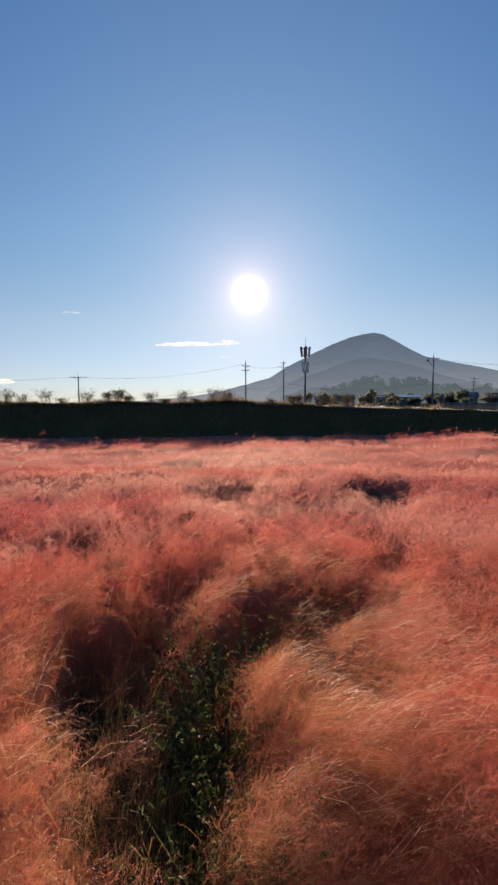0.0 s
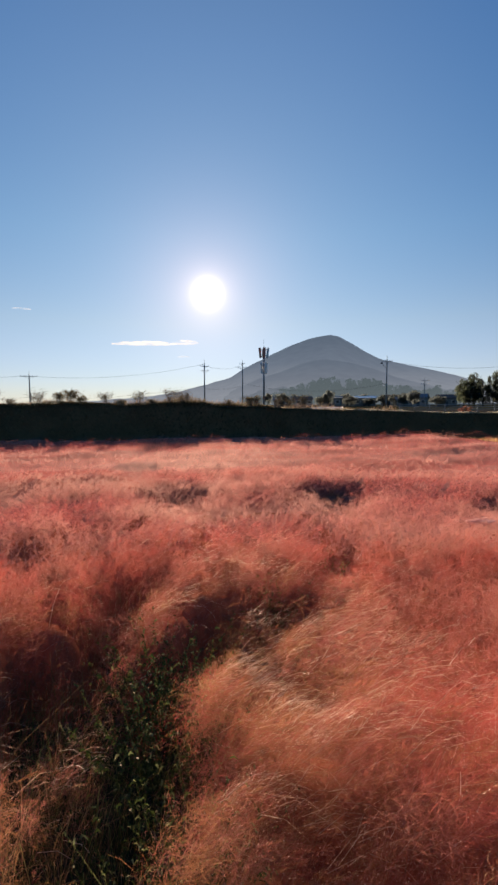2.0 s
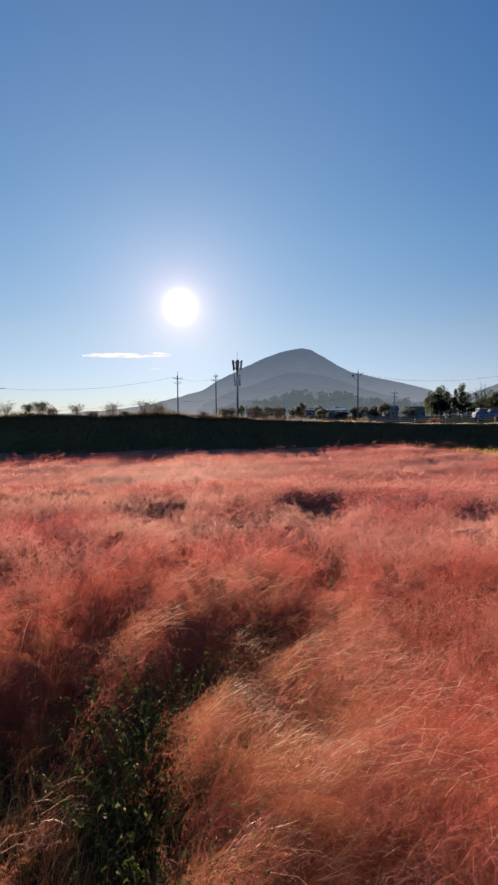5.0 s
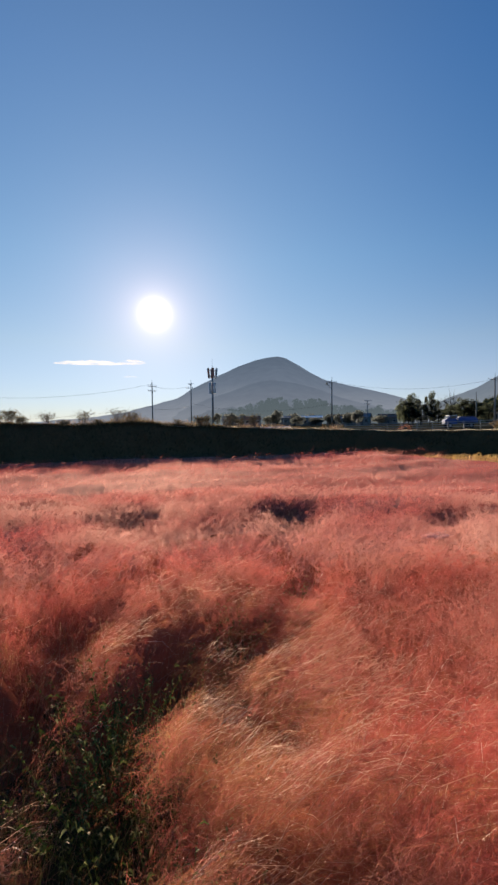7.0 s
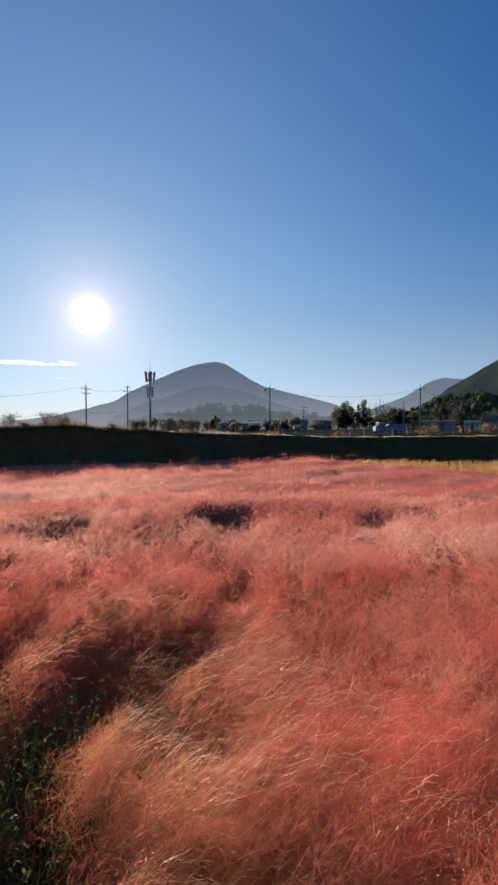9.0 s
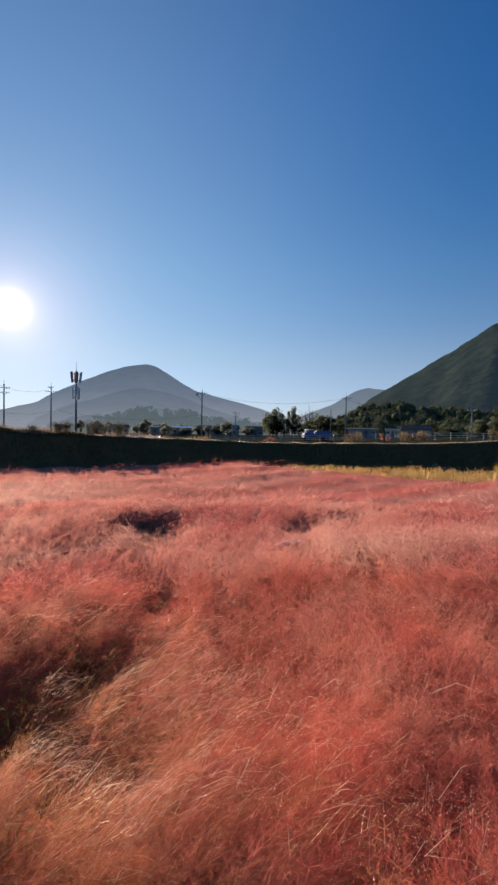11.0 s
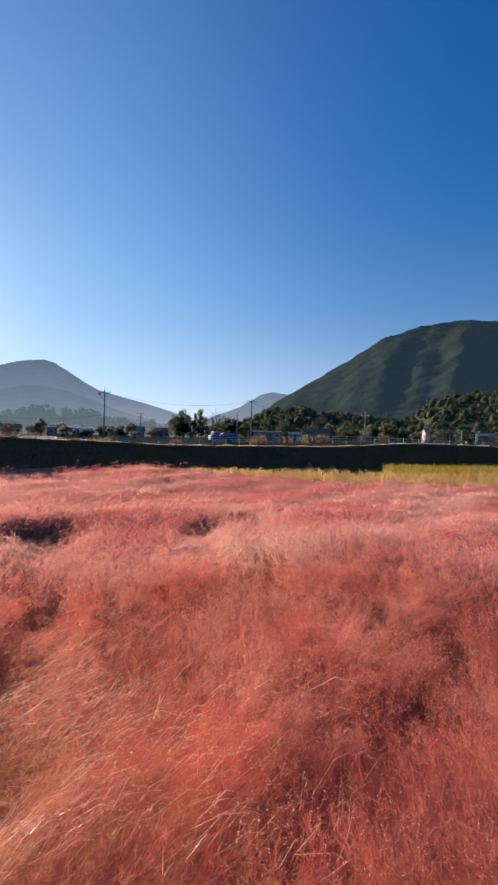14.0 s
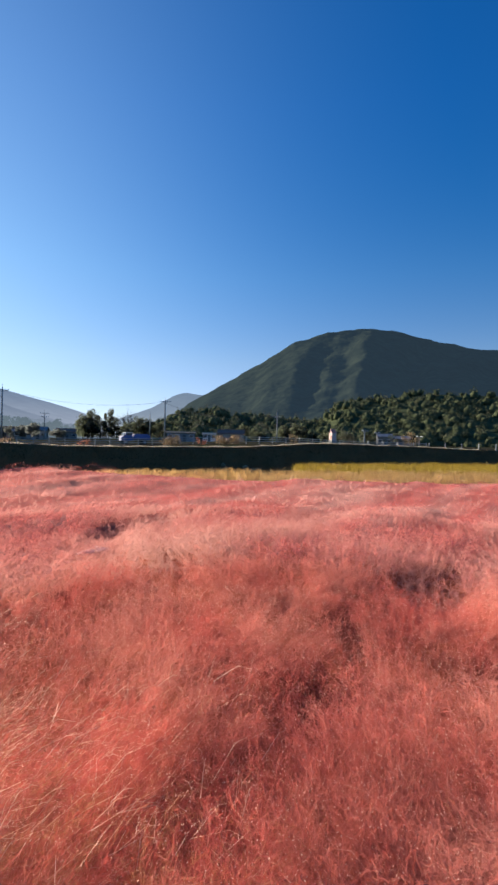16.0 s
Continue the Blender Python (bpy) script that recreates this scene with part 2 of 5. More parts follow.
BLUE_PAINT = surface("blue_car_paint", (0.015, 0.05, 0.20), (0.03, 0.09, 0.30), 2, 0.5, 0.0, 0)
TYRE = surface("tyre_rubber", (0.015, 0.015, 0.015), (0.03, 0.03, 0.03), 8, 0.9)


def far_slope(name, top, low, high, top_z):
    """The backdrop of distance: wooded slopes with haze painted as emission, thickest low down."""
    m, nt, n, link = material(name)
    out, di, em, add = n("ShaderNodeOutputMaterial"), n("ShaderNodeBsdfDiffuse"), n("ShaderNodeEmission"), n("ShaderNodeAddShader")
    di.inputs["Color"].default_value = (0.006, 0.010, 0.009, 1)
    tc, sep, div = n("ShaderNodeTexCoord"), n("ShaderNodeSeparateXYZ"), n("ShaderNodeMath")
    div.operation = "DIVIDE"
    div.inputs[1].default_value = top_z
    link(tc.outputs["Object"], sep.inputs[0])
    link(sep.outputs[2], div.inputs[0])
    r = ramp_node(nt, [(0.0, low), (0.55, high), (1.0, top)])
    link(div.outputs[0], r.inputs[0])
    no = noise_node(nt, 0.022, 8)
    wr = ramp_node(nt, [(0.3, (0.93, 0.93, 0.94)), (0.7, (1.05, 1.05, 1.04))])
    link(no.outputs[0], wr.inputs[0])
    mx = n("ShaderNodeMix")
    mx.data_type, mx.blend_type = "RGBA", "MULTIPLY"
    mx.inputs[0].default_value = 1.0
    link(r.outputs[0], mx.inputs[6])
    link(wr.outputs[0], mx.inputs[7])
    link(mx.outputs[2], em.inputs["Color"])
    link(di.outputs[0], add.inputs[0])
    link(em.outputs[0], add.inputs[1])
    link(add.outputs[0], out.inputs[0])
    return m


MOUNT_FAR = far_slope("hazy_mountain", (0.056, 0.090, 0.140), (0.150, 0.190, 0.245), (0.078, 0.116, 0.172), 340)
# near-black base with blue haze painted over it as emission
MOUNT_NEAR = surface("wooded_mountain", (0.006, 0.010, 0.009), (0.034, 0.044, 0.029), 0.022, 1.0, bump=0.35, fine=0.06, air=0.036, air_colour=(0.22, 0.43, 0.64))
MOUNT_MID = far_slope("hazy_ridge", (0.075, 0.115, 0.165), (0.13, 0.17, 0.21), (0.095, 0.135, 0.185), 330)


def wisp(name, most):
    """Thin cloud, torn at its edges."""
    m, nt, n, link = material(name)
    out, em, tp, mx = n("ShaderNodeOutputMaterial"), n("ShaderNodeEmission"), n("ShaderNodeBsdfTransparent"), n("ShaderNodeMixShader")
    em.inputs["Color"].default_value, em.inputs["Strength"].default_value = (1.0, 0.98, 0.96, 1), 0.75
    no = noise_node(nt, 0.018, 5, stretch=(0.5, 0.5, 1.6))
    r = ramp_node(nt, [(0.34, (0, 0, 0)), (0.68, (most, most, most))])
    link(no.outputs[0], r.inputs[0])
    link(r.outputs[0], mx.inputs[0])
    link(tp.outputs[0], mx.inputs[1])
    link(em.outputs[0], mx.inputs[2])
    link(mx.outputs[0], out.inputs[0])
    return m


CLOUD = wisp("cloud", 0.85)
CLOUD_FAINT = wisp("faint_cloud", 0.30)
# pale colour paints in the sunlit rim along the bank crest
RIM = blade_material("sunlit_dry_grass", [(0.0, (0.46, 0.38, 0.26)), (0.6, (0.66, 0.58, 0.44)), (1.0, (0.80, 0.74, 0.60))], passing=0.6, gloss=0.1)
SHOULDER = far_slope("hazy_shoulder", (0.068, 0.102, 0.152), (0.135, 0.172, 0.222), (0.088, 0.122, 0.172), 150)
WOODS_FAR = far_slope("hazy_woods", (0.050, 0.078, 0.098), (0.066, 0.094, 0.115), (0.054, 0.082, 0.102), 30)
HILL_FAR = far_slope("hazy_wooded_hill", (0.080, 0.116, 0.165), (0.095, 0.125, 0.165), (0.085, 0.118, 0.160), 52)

# ---- building helpers ----


def mesh_object(name, verts, faces, mat, parent=None, label="", smooth=False):
    me = bpy.data.meshes.new(name)
    me.from_pydata([tuple(v) for v in verts], [], faces)
    me.materials.append(mat)
    if smooth:
        me.polygons.foreach_set("use_smooth", [True] * len(me.polygons))
    ob = new(name, me)
    if parent:
        ob.parent = parent
    if label:
        ob["label"] = label
    return ob


def part(name, bm, mat, parent=None, label="", smooth=False):
    me = bpy.data.meshes.new(name)
    bmesh.ops.recalc_face_normals(bm, faces=bm.faces)
    bm.to_mesh(me)
    bm.free()
    me.materials.append(mat)
    if smooth:
        me.polygons.foreach_set("use_smooth", [True] * len(me.polygons))
    ob = new(name, me)
    if parent:
        ob.parent = parent
    if label:
        ob["label"] = label
    return ob


def thing(name, x, y, z, turn=0.0, label="", category="", group="", kind=""):
    e = new(name)
    e.matrix_world = pose(x, y, z, 0, 0, turn)
    return tagged(e, label, category, group, kind)


def add_box(bm, sx, sy, sz, m=None, bevel=0.0):
    r = bmesh.ops.create_cube(bm, size=1, matrix=(m or Matrix()) @ Matrix.Diagonal((sx, sy, sz, 1)))
    if bevel:
        edges = {e for v in r["verts"] for e in v.link_edges}
        bmesh.ops.bevel(bm, geom=list(edges), offset=bevel, segments=2, affect="EDGES")
    return bm


def add_rod(bm, a, b, r0, r1, sides=8):
    a, b = Vector(a), Vector(b)
    d = b - a
    m = Matrix.Translation((a + b) / 2) @ d.to_track_quat("Z", "Y").to_matrix().to_4x4()
    bmesh.ops.create_cone(bm, cap_ends=True, segments=sides, radius1=r0, radius2=r1, depth=d.length, matrix=m)
    return bm


def box(sx, sy, sz, x=0, y=0, z=0, bevel=0.0, rx=0, ry=0, rz=0):
    return add_box(bmesh.new(), sx, sy, sz, pose(x, y, z, rx, ry, rz), bevel)


def ribbons(name, base, mid, tip, width, mat, wmid=0.8, side=None):
    """Many bent, tapering blades in one mesh; base, mid and tip are arrays of points."""
    n = len(base)
    axis = tip - base
    if side is None:
        side = np.cross(axis, np.random.normal(size=(n, 3)))
    side /= np.linalg.norm(side, axis=1, keepdims=True) + 1e-9
    w = (np.asarray(width) * 0.5 * np.ones(n))[:, None]
    v = np.stack([base - side * w, base + side * w, mid + side * w * wmid, mid - side * w * wmid, tip], 1).reshape(-1, 3)
    me = bpy.data.meshes.new(name)
    me.vertices.add(5 * n)
    me.vertices.foreach_set("co", v.astype(np.float32).ravel())
    k = (np.arange(n) * 5)[:, None]
    loops = (k + np.array([[0, 1, 2, 3, 3, 2, 4]])).ravel()
    me.loops.add(7 * n)
    me.loops.foreach_set("vertex_index", loops.astype(np.int32))
    me.polygons.add(2 * n)
    me.polygons.foreach_set("loop_start", ((np.arange(n) * 7)[:, None] + np.array([[0, 4]])).ravel().astype(np.int32))
    me.update(calc_edges=True)
    me.materials.append(mat)
    return new(name, me)


def slivers(name, base, tip, width, mat):
    """Very many hair-fine straight blades, one triangle each."""
    n = len(base)
    side = unit(np.cross(tip - base, np.random.normal(size=(n, 3)))) * (np.asarray(width) * 0.5)[:, None]
    me = bpy.data.meshes.new(name)
    me.vertices.add(3 * n)
    me.vertices.foreach_set("co", np.stack([base - side, base + side, tip], 1).astype(np.float32).ravel())
    me.loops.add(3 * n)
    me.loops.foreach_set("vertex_index", np.arange(3 * n, dtype=np.int32))
    me.polygons.add(n)
    me.polygons.foreach_set("loop_start", (np.arange(n) * 3).astype(np.int32))
    me.update(calc_edges=True)
    me.materials.append(mat)
    return new(name, me)


def kites(name, base, mid, tip, width, mat):
    """Very many hair-fine bent blades, pointed at both ends."""
    n = len(base)
    side = unit(np.cross(tip - base, np.random.normal(size=(n, 3)))) * (np.asarray(width) * 0.5)[:, None]
    me = bpy.data.meshes.new(name)
    me.vertices.add(4 * n)
    me.vertices.foreach_set("co", np.stack([base, mid - side, mid + side, tip], 1).astype(np.float32).ravel())
    me.loops.add(6 * n)
    me.loops.foreach_set("vertex_index", ((np.arange(n) * 4)[:, None] + np.array([[0, 1, 2, 2, 1, 3]])).ravel().astype(np.int32))
    me.polygons.add(2 * n)
    me.polygons.foreach_set("loop_start", (np.arange(2 * n) * 3).astype(np.int32))
    me.update(calc_edges=True)
    me.materials.append(mat)
    return new(name, me)


def unit(v):
    return v / (np.linalg.norm(v, axis=-1, keepdims=True) + 1e-9)


def place(az, dist):
    return math.sin(radians(az)) * dist, math.cos(radians(az)) * dist


def smooth(e0, e1, v):
    u = np.clip((np.asarray(v, float) - e0) / (e1 - e0), 0, 1)
    return u * u * (3 - 2 * u)


def waves(x, y, seed, base, octaves=4):
    """Soft rolling noise from summed sines, about -1 to 1."""
    rng = np.random.default_rng(seed)
    s, amp, f = 0.0, 1.0, base
    for _ in range(octaves):
        for _ in range(3):
            a, ph = rng.uniform(0, math.tau, 2)
            s = s + amp / 3 * np.sin((x * math.cos(a) + y * math.sin(a)) * f + ph)
        amp, f = amp * 0.55, f * 1.9
    return s


# ---- plan of the land ----
FOOT = [(-70, 24), (-30, 19.5), (-10, 17.4), (0, 17.0), (8, 16.6), (14, 15.4), (20, 13.0), (26, 10.0), (34, 5.0), (60, -14)]
FX, FY = [p[0] for p in FOOT], [p[1] for p in FOOT]


def foot_y(x):
    return np.interp(x, FX, FY)


def crest_z(x):
    return np.interp(x, [-19.4, -10.3, -6.7, -5.8, -4.9, -3.2, -1.9, -1.0, -0.1, 0.3, 2.3, 4.4, 7.0, 9.5, 12.0, 15.0, 17.8, 20.0, 21.4, 22.8, 24.9, 26.5, 28.7, 34.7, 48.0],
                     [1.85, 1.82, 1.78, 1.87, 1.83, 1.76, 1.80, 1.85, 1.81, 1.72, 1.66, 1.57, 1.51, 1.40, 1.39, 1.41, 1.44, 1.54, 1.66, 1.72, 1.71, 1.66, 1.64, 1.44, 1.08])


def land_z(x, y):
    """Height of the land beyond the bank."""
    az = np.degrees(np.arctan2(x, np.maximum(y, 1e-3)))
    return 0.85 + 0.6 * smooth(30, 54, az) - 0.25 * smooth(56, 66, az)


def build_ground():
    rings = np.concatenate([np.linspace(0, 14, 8), np.linspace(16, 60, 23), np.geomspace(66, 4600, 26)])
    verts, faces, m = [], [], 120
    for i, r in enumerate(rings):
        for j in range(m):
            a = math.tau * j / m
            x, y = r * math.sin(a), r * math.cos(a)
            past = y - foot_y(x)
            z = float(land_z(x, y) * smooth(0.5, 6, past))
            verts.append((x, y, z - 0.02))
    for i in range(len(rings) - 1):
        for j in range(m):
            k = (j + 1) % m
            faces.append((i * m + j, (i + 1) * m + j, (i + 1) * m + k, i * m + k) if i else (0, m + j, m + k))
    g = mesh_object("ground", verts, faces, LAND, smooth=True)
    tagged(g, "flat brown-green farmland reaching to the horizon", "ground", kind="structure")


build_ground()


def build_bank():
    xs = np.concatenate([np.linspace(-70, -12, 60), np.linspace(-11.8, 34, 340), np.linspace(34.5, 60, 40)])
    prof = [(-0.1, -0.05), (0.15, 0.25), (0.45, 0.62), (0.8, 0.9), (1.05, 1.0), (1.6, 0.99), (3.0, 0.85), (6.0, 0.3), (8.0, 0.2)]
    verts, faces = [], []
    for x in xs:
        h = float(crest_z(x)) + 0.04 * float(waves(x, 0, 5, 3.0))
        for d, k in prof:
            j = 0.07 * float(waves(x, d * 4, 6, 1.6)) if 0 < k < 1.01 else 0
            z = h * k if d < 3 else h + (0.35 - h) * (d - 2) / 6 if d < 7 else 0.2
            verts.append((x + 0.15 * d, float(foot_y(x)) + d + j, z + 0.3 * j))
    n = len(prof)
    for i in range(len(xs) - 1):
        for j in range(n - 1):
            faces.append((i * n + j, (i + 1) * n + j, (i + 1) * n + j + 1, i * n + j + 1))
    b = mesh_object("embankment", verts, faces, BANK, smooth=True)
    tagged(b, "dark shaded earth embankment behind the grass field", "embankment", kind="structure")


build_bank()


def mountain(name, mat, label, az0, az1, near, far, outline, rough, seed, na=220, nr=46, lumps=0.0):
    """A wooded mountain: its skyline by azimuth and elevation, falling towards the viewer with gullies."""
    az = np.linspace(az0, az1, na)
    el = np.interp(az, [p[0] for p in outline], [p[1] for p in outline])
    k = np.exp(-np.linspace(-2, 2, 9) ** 2)
    el = np.convolve(np.pad(el, 4, mode="edge"), k / k.sum(), "valid")
    rs = np.linspace(near, far, nr)
    top = 1.75 + far * np.tan(np.radians(el))
    verts, faces = [], []
    for i, a in enumerate(az):
        for j, r in enumerate(rs):
            u = j / (nr - 1)
            x, y = math.sin(radians(a)) * r, math.cos(radians(a)) * r
            rise = u ** 1.25
            g = float(waves(x, y, seed, 9.0 / far, 5))
            if lumps:
                g = 0.6 * g + (0.26 * math.sin(a * 0.62 - 3.0 * u + 1.2 * g) + 0.09 * math.sin(a * 1.6 - 5.0 * u + 1.6 * g)) * (1 + 0.8 * float(smooth(56, 68, a)))
            z = -1 + (top[i] + 1) * rise * (1 + rough * g * (1 - u ** 3) * 1.3)
            z += rough * far * 0.012 * float(waves(x, y, seed + 1, 60.0 / far, 3)) * u
            if lumps:
                z += lumps * noise.noise((x * 0.03, y * 0.03, seed)) + lumps * noise.noise((x * 0.10, y * 0.10, seed))
            verts.append((x, y, z))
        x, y = math.sin(radians(a)) * far * 1.3, math.cos(radians(a)) * far * 1.3
        verts.append((x, y, -2))
    m = nr + 1
    for i in range(na - 1):
        for j in range(m - 1):
            faces.append((i * m + j, (i + 1) * m + j, (i + 1) * m + j + 1, i * m + j + 1))
    ob = mesh_object(name, verts, faces, mat, smooth=True)
    return tagged(ob, label, "mountain", kind="structure")


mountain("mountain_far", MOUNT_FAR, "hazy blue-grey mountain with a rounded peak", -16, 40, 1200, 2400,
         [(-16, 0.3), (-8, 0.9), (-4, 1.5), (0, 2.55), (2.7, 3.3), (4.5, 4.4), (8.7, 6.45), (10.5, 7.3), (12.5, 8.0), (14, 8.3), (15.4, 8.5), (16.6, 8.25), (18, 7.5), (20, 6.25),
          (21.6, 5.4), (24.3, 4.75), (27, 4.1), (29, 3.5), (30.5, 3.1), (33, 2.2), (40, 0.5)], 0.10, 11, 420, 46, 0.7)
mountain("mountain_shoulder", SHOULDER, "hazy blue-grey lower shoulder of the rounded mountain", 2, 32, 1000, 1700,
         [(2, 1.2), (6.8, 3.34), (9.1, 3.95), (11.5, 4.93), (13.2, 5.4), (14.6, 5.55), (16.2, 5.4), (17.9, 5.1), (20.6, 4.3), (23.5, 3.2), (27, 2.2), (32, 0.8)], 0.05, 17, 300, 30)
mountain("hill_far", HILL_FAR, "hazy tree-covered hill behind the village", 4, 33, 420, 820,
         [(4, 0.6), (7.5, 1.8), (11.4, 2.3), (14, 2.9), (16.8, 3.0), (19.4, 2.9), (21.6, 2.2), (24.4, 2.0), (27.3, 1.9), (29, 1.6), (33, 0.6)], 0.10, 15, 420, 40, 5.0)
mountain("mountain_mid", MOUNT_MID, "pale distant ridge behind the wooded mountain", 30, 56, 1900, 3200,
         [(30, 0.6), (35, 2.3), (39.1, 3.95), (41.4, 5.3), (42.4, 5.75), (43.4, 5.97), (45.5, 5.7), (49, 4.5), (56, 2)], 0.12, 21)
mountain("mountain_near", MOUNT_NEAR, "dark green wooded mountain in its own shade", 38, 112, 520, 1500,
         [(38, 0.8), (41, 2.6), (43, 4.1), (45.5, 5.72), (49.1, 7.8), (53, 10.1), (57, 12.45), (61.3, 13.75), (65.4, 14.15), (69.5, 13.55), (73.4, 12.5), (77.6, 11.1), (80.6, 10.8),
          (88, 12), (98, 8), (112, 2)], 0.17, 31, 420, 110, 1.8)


def build_cloud(az, el, wide, tall, seed, mat):
    d = 3600
    bm = bmesh.new()
    x, y = place(az, d)
    bmesh.ops.create_icosphere(bm, subdivisions=5, radius=1)
    for v in bm.verts:
        q = v.co.copy()
        bulge = 1 + 0.55 * noise.noise((q.x * 5 + seed, q.y * 2, q.z * 2)) + 0.25 * noise.noise((q.x * 14, q.y * 4, q.z * 4 + seed))
        v.co = Vector((q.x * d * radians(wide) * 0.46, q.y * 12, q.z * bulge * d * radians(tall) * 0.30 * (1 if q.z > 0 else 0.4)))
    bmesh.ops.transform(bm, matrix=Matrix.Translation((x, y, 1.75 + d * math.tan(radians(el)))) @ pose(0, 0, 0, 0, -1.0, -az), verts=bm.verts)
    return tagged(part("cloud", bm, mat, smooth=True), "small thin white cloud low in the sky", "cloud", "low clouds", "structure")


build_cloud(-7.8, 7.40, 8.6, 1.10, 1, CLOUD)
build_cloud(-2.9, 7.60, 4.0, 1.15, 2, CLOUD)
build_cloud(-3.0, 5.9, 1.8, 0.45, 5, CLOUD_FAINT)
build_cloud(-21.4, 10.7, 2.2, 0.4, 3, CLOUD_FAINT)
build_cloud(-29.5, 2.6, 4.0, 1.2, 4, CLOUD)

# ---- the grass field ----
WIND = np.array([0.50, 0.12, 0.0])
# bare or low spots in the grass: x, y, half width across the view, half length along it, depth
HOLLOWS = [(-0.32, 6.17, 0.48, 0.85, 0.20), (1.87, 5.85, 0.42, 1.15, 0.36), (0.13, 2.62, 0.12, 0.20, 0.9), (-0.02, 2.15, 0.14, 0.32, 1.0),
           (-0.19, 1.80, 0.24, 0.36, 1.0), (-0.33, 1.38, 0.21, 0.30, 1.0), (-0.69, 1.74, 0.14, 0.30, 0.95), (-0.56, 2.28, 0.17, 0.42, 0.65), (-0.87, 2.26, 0.16, 0.28, 0.8),
           (-0.08, 1.12, 0.13, 0.14, 0.9), (1.14, 3.40, 0.12, 0.30, 0.5), (3.44, 4.92, 0.30, 0.70, 0.20), (0.45, 2.72, 0.22, 0.18, 0.28),
           (3.61, 1.08, 0.30, 0.50, 0.20)]
# loosely grown, stemmy spots
LOOSE = [(-0.02, 1.34, 0.18, 0.16, 0.75), (3.11, 2.02, 0.20, 0.45, 0.4), (2.18, 1.24, 0.10, 0.2, 0.4), (-0.50, 1.60, 0.26, 0.3, 0.8), (-0.62, 2.05, 0.32, 0.4, 0.75),
         (-0.78, 1.08, 0.36, 0.40, 0.75), (-0.90, 0.72, 0.45, 0.45, 0.7), (0.25, 2.35, 0.2, 0.25, 0.45), (0.30, 1.25, 0.2, 0.2, 0.4), (0.78, 2.4, 0.12, 0.3, 0.5), (0.55, 3.1, 0.16, 0.25, 0.6), (-0.53, 2.9, 0.3, 0.45, 0.75), (0.52, 1.96, 0.10, 0.16, 0.45),
         (1.75, 5.2, 0.4, 0.6, 0.3)]
# full, high clumps
DOMES = [(0.01, 3.86, 0.42, 0.65, 0.10), (-1.63, 4.35, 0.45, 0.9, 0.10), (0.55, 3.55, 0.25, 0.45, 0.06), (0.22, 1.72, 0.22, 0.22, 0.07), (-0.89, 3.47, 0.3, 0.42, 0.07),
         (1.40, 3.47, 0.34, 0.5, 0.06), (2.03, 2.79, 0.32, 0.5, 0.06), (1.34, 2.57, 0.3, 0.4, 0.06), (0.55, 1.45, 0.25, 0.25, 0.05)]
CELL = 1.25


def clump_of(x, y):
    """The nearest clump's centre, and how far the clumps swell there."""
    ix, iy = np.floor(x / CELL), np.floor(y / CELL)
    best = np.full(x.shape, 1e9)
    cx, cy, swell = np.zeros_like(x), np.zeros_like(x), np.zeros_like(x)
    for dx in (-1, 0, 1):
        for dy in (-1, 0, 1):
            jx, jy = ix + dx, iy + dy
            h1 = np.modf(np.sin(jx * 127.1 + jy * 311.7) * 43758.5453)[0] % 1
            h2 = np.modf(np.sin(jx * 269.5 + jy * 183.3) * 24634.6345)[0] % 1
            h3 = np.modf(np.sin(jx * 419.2 + jy * 371.9) * 13758.1453)[0] % 1
            px, py = (jx + 0.15 + 0.7 * h1) * CELL, (jy + 0.15 + 0.7 * h2) * CELL
            d = np.hypot(x - px, y - py)
            m = d < best
            best[m], cx[m], cy[m] = d[m], px[m], py[m]
            swell = np.maximum(swell, (0.03 + 0.13 * h3) * (1 - np.clip(d / 0.85, 0, 1) ** 2))
    return cx, cy, swell


def spot(x, y, cx, cy, wide, deep_way):
    """Distance from the middle of an oval spot, 1 at its rim; the ovals lie along the camera's line of sight, to fit
    its view.
    """
    k = math.hypot(cx, cy)
    ex, ey = cx / k, cy / k
    along, across = (x - cx) * ex + (y - cy) * ey, (x - cx) * ey - (y - cy) * ex
    return np.hypot(along / deep_way, across / wide)


def hollow(x, y):
    h = np.zeros_like(x)
    wob = 1 + 0.22 * waves(x, y, 8, 7.0, 3)
    for hx, hy, a, b, deep in HOLLOWS:
        near = hy < 3.0
        h = np.maximum(h, deep * (1 - smooth(0.75 if near else 0.3, 1.35, spot(x, y, hx, hy, a, b) / wob)))
    return h


def thin(x, y):
    """Where the plumes stand loosely and olive stems show: round the near gaps."""
    h = np.zeros_like(x)
    wob = 1 + 0.3 * waves(x, y, 18, 4.0, 3)
    for hx, hy, a, b, deep in HOLLOWS + LOOSE:
        if hy < 5.9:
            h = np.maximum(h, (1 - smooth(0.4, 1.5, spot(x, y, hx, hy, a, b) / wob)) * deep)
    return h


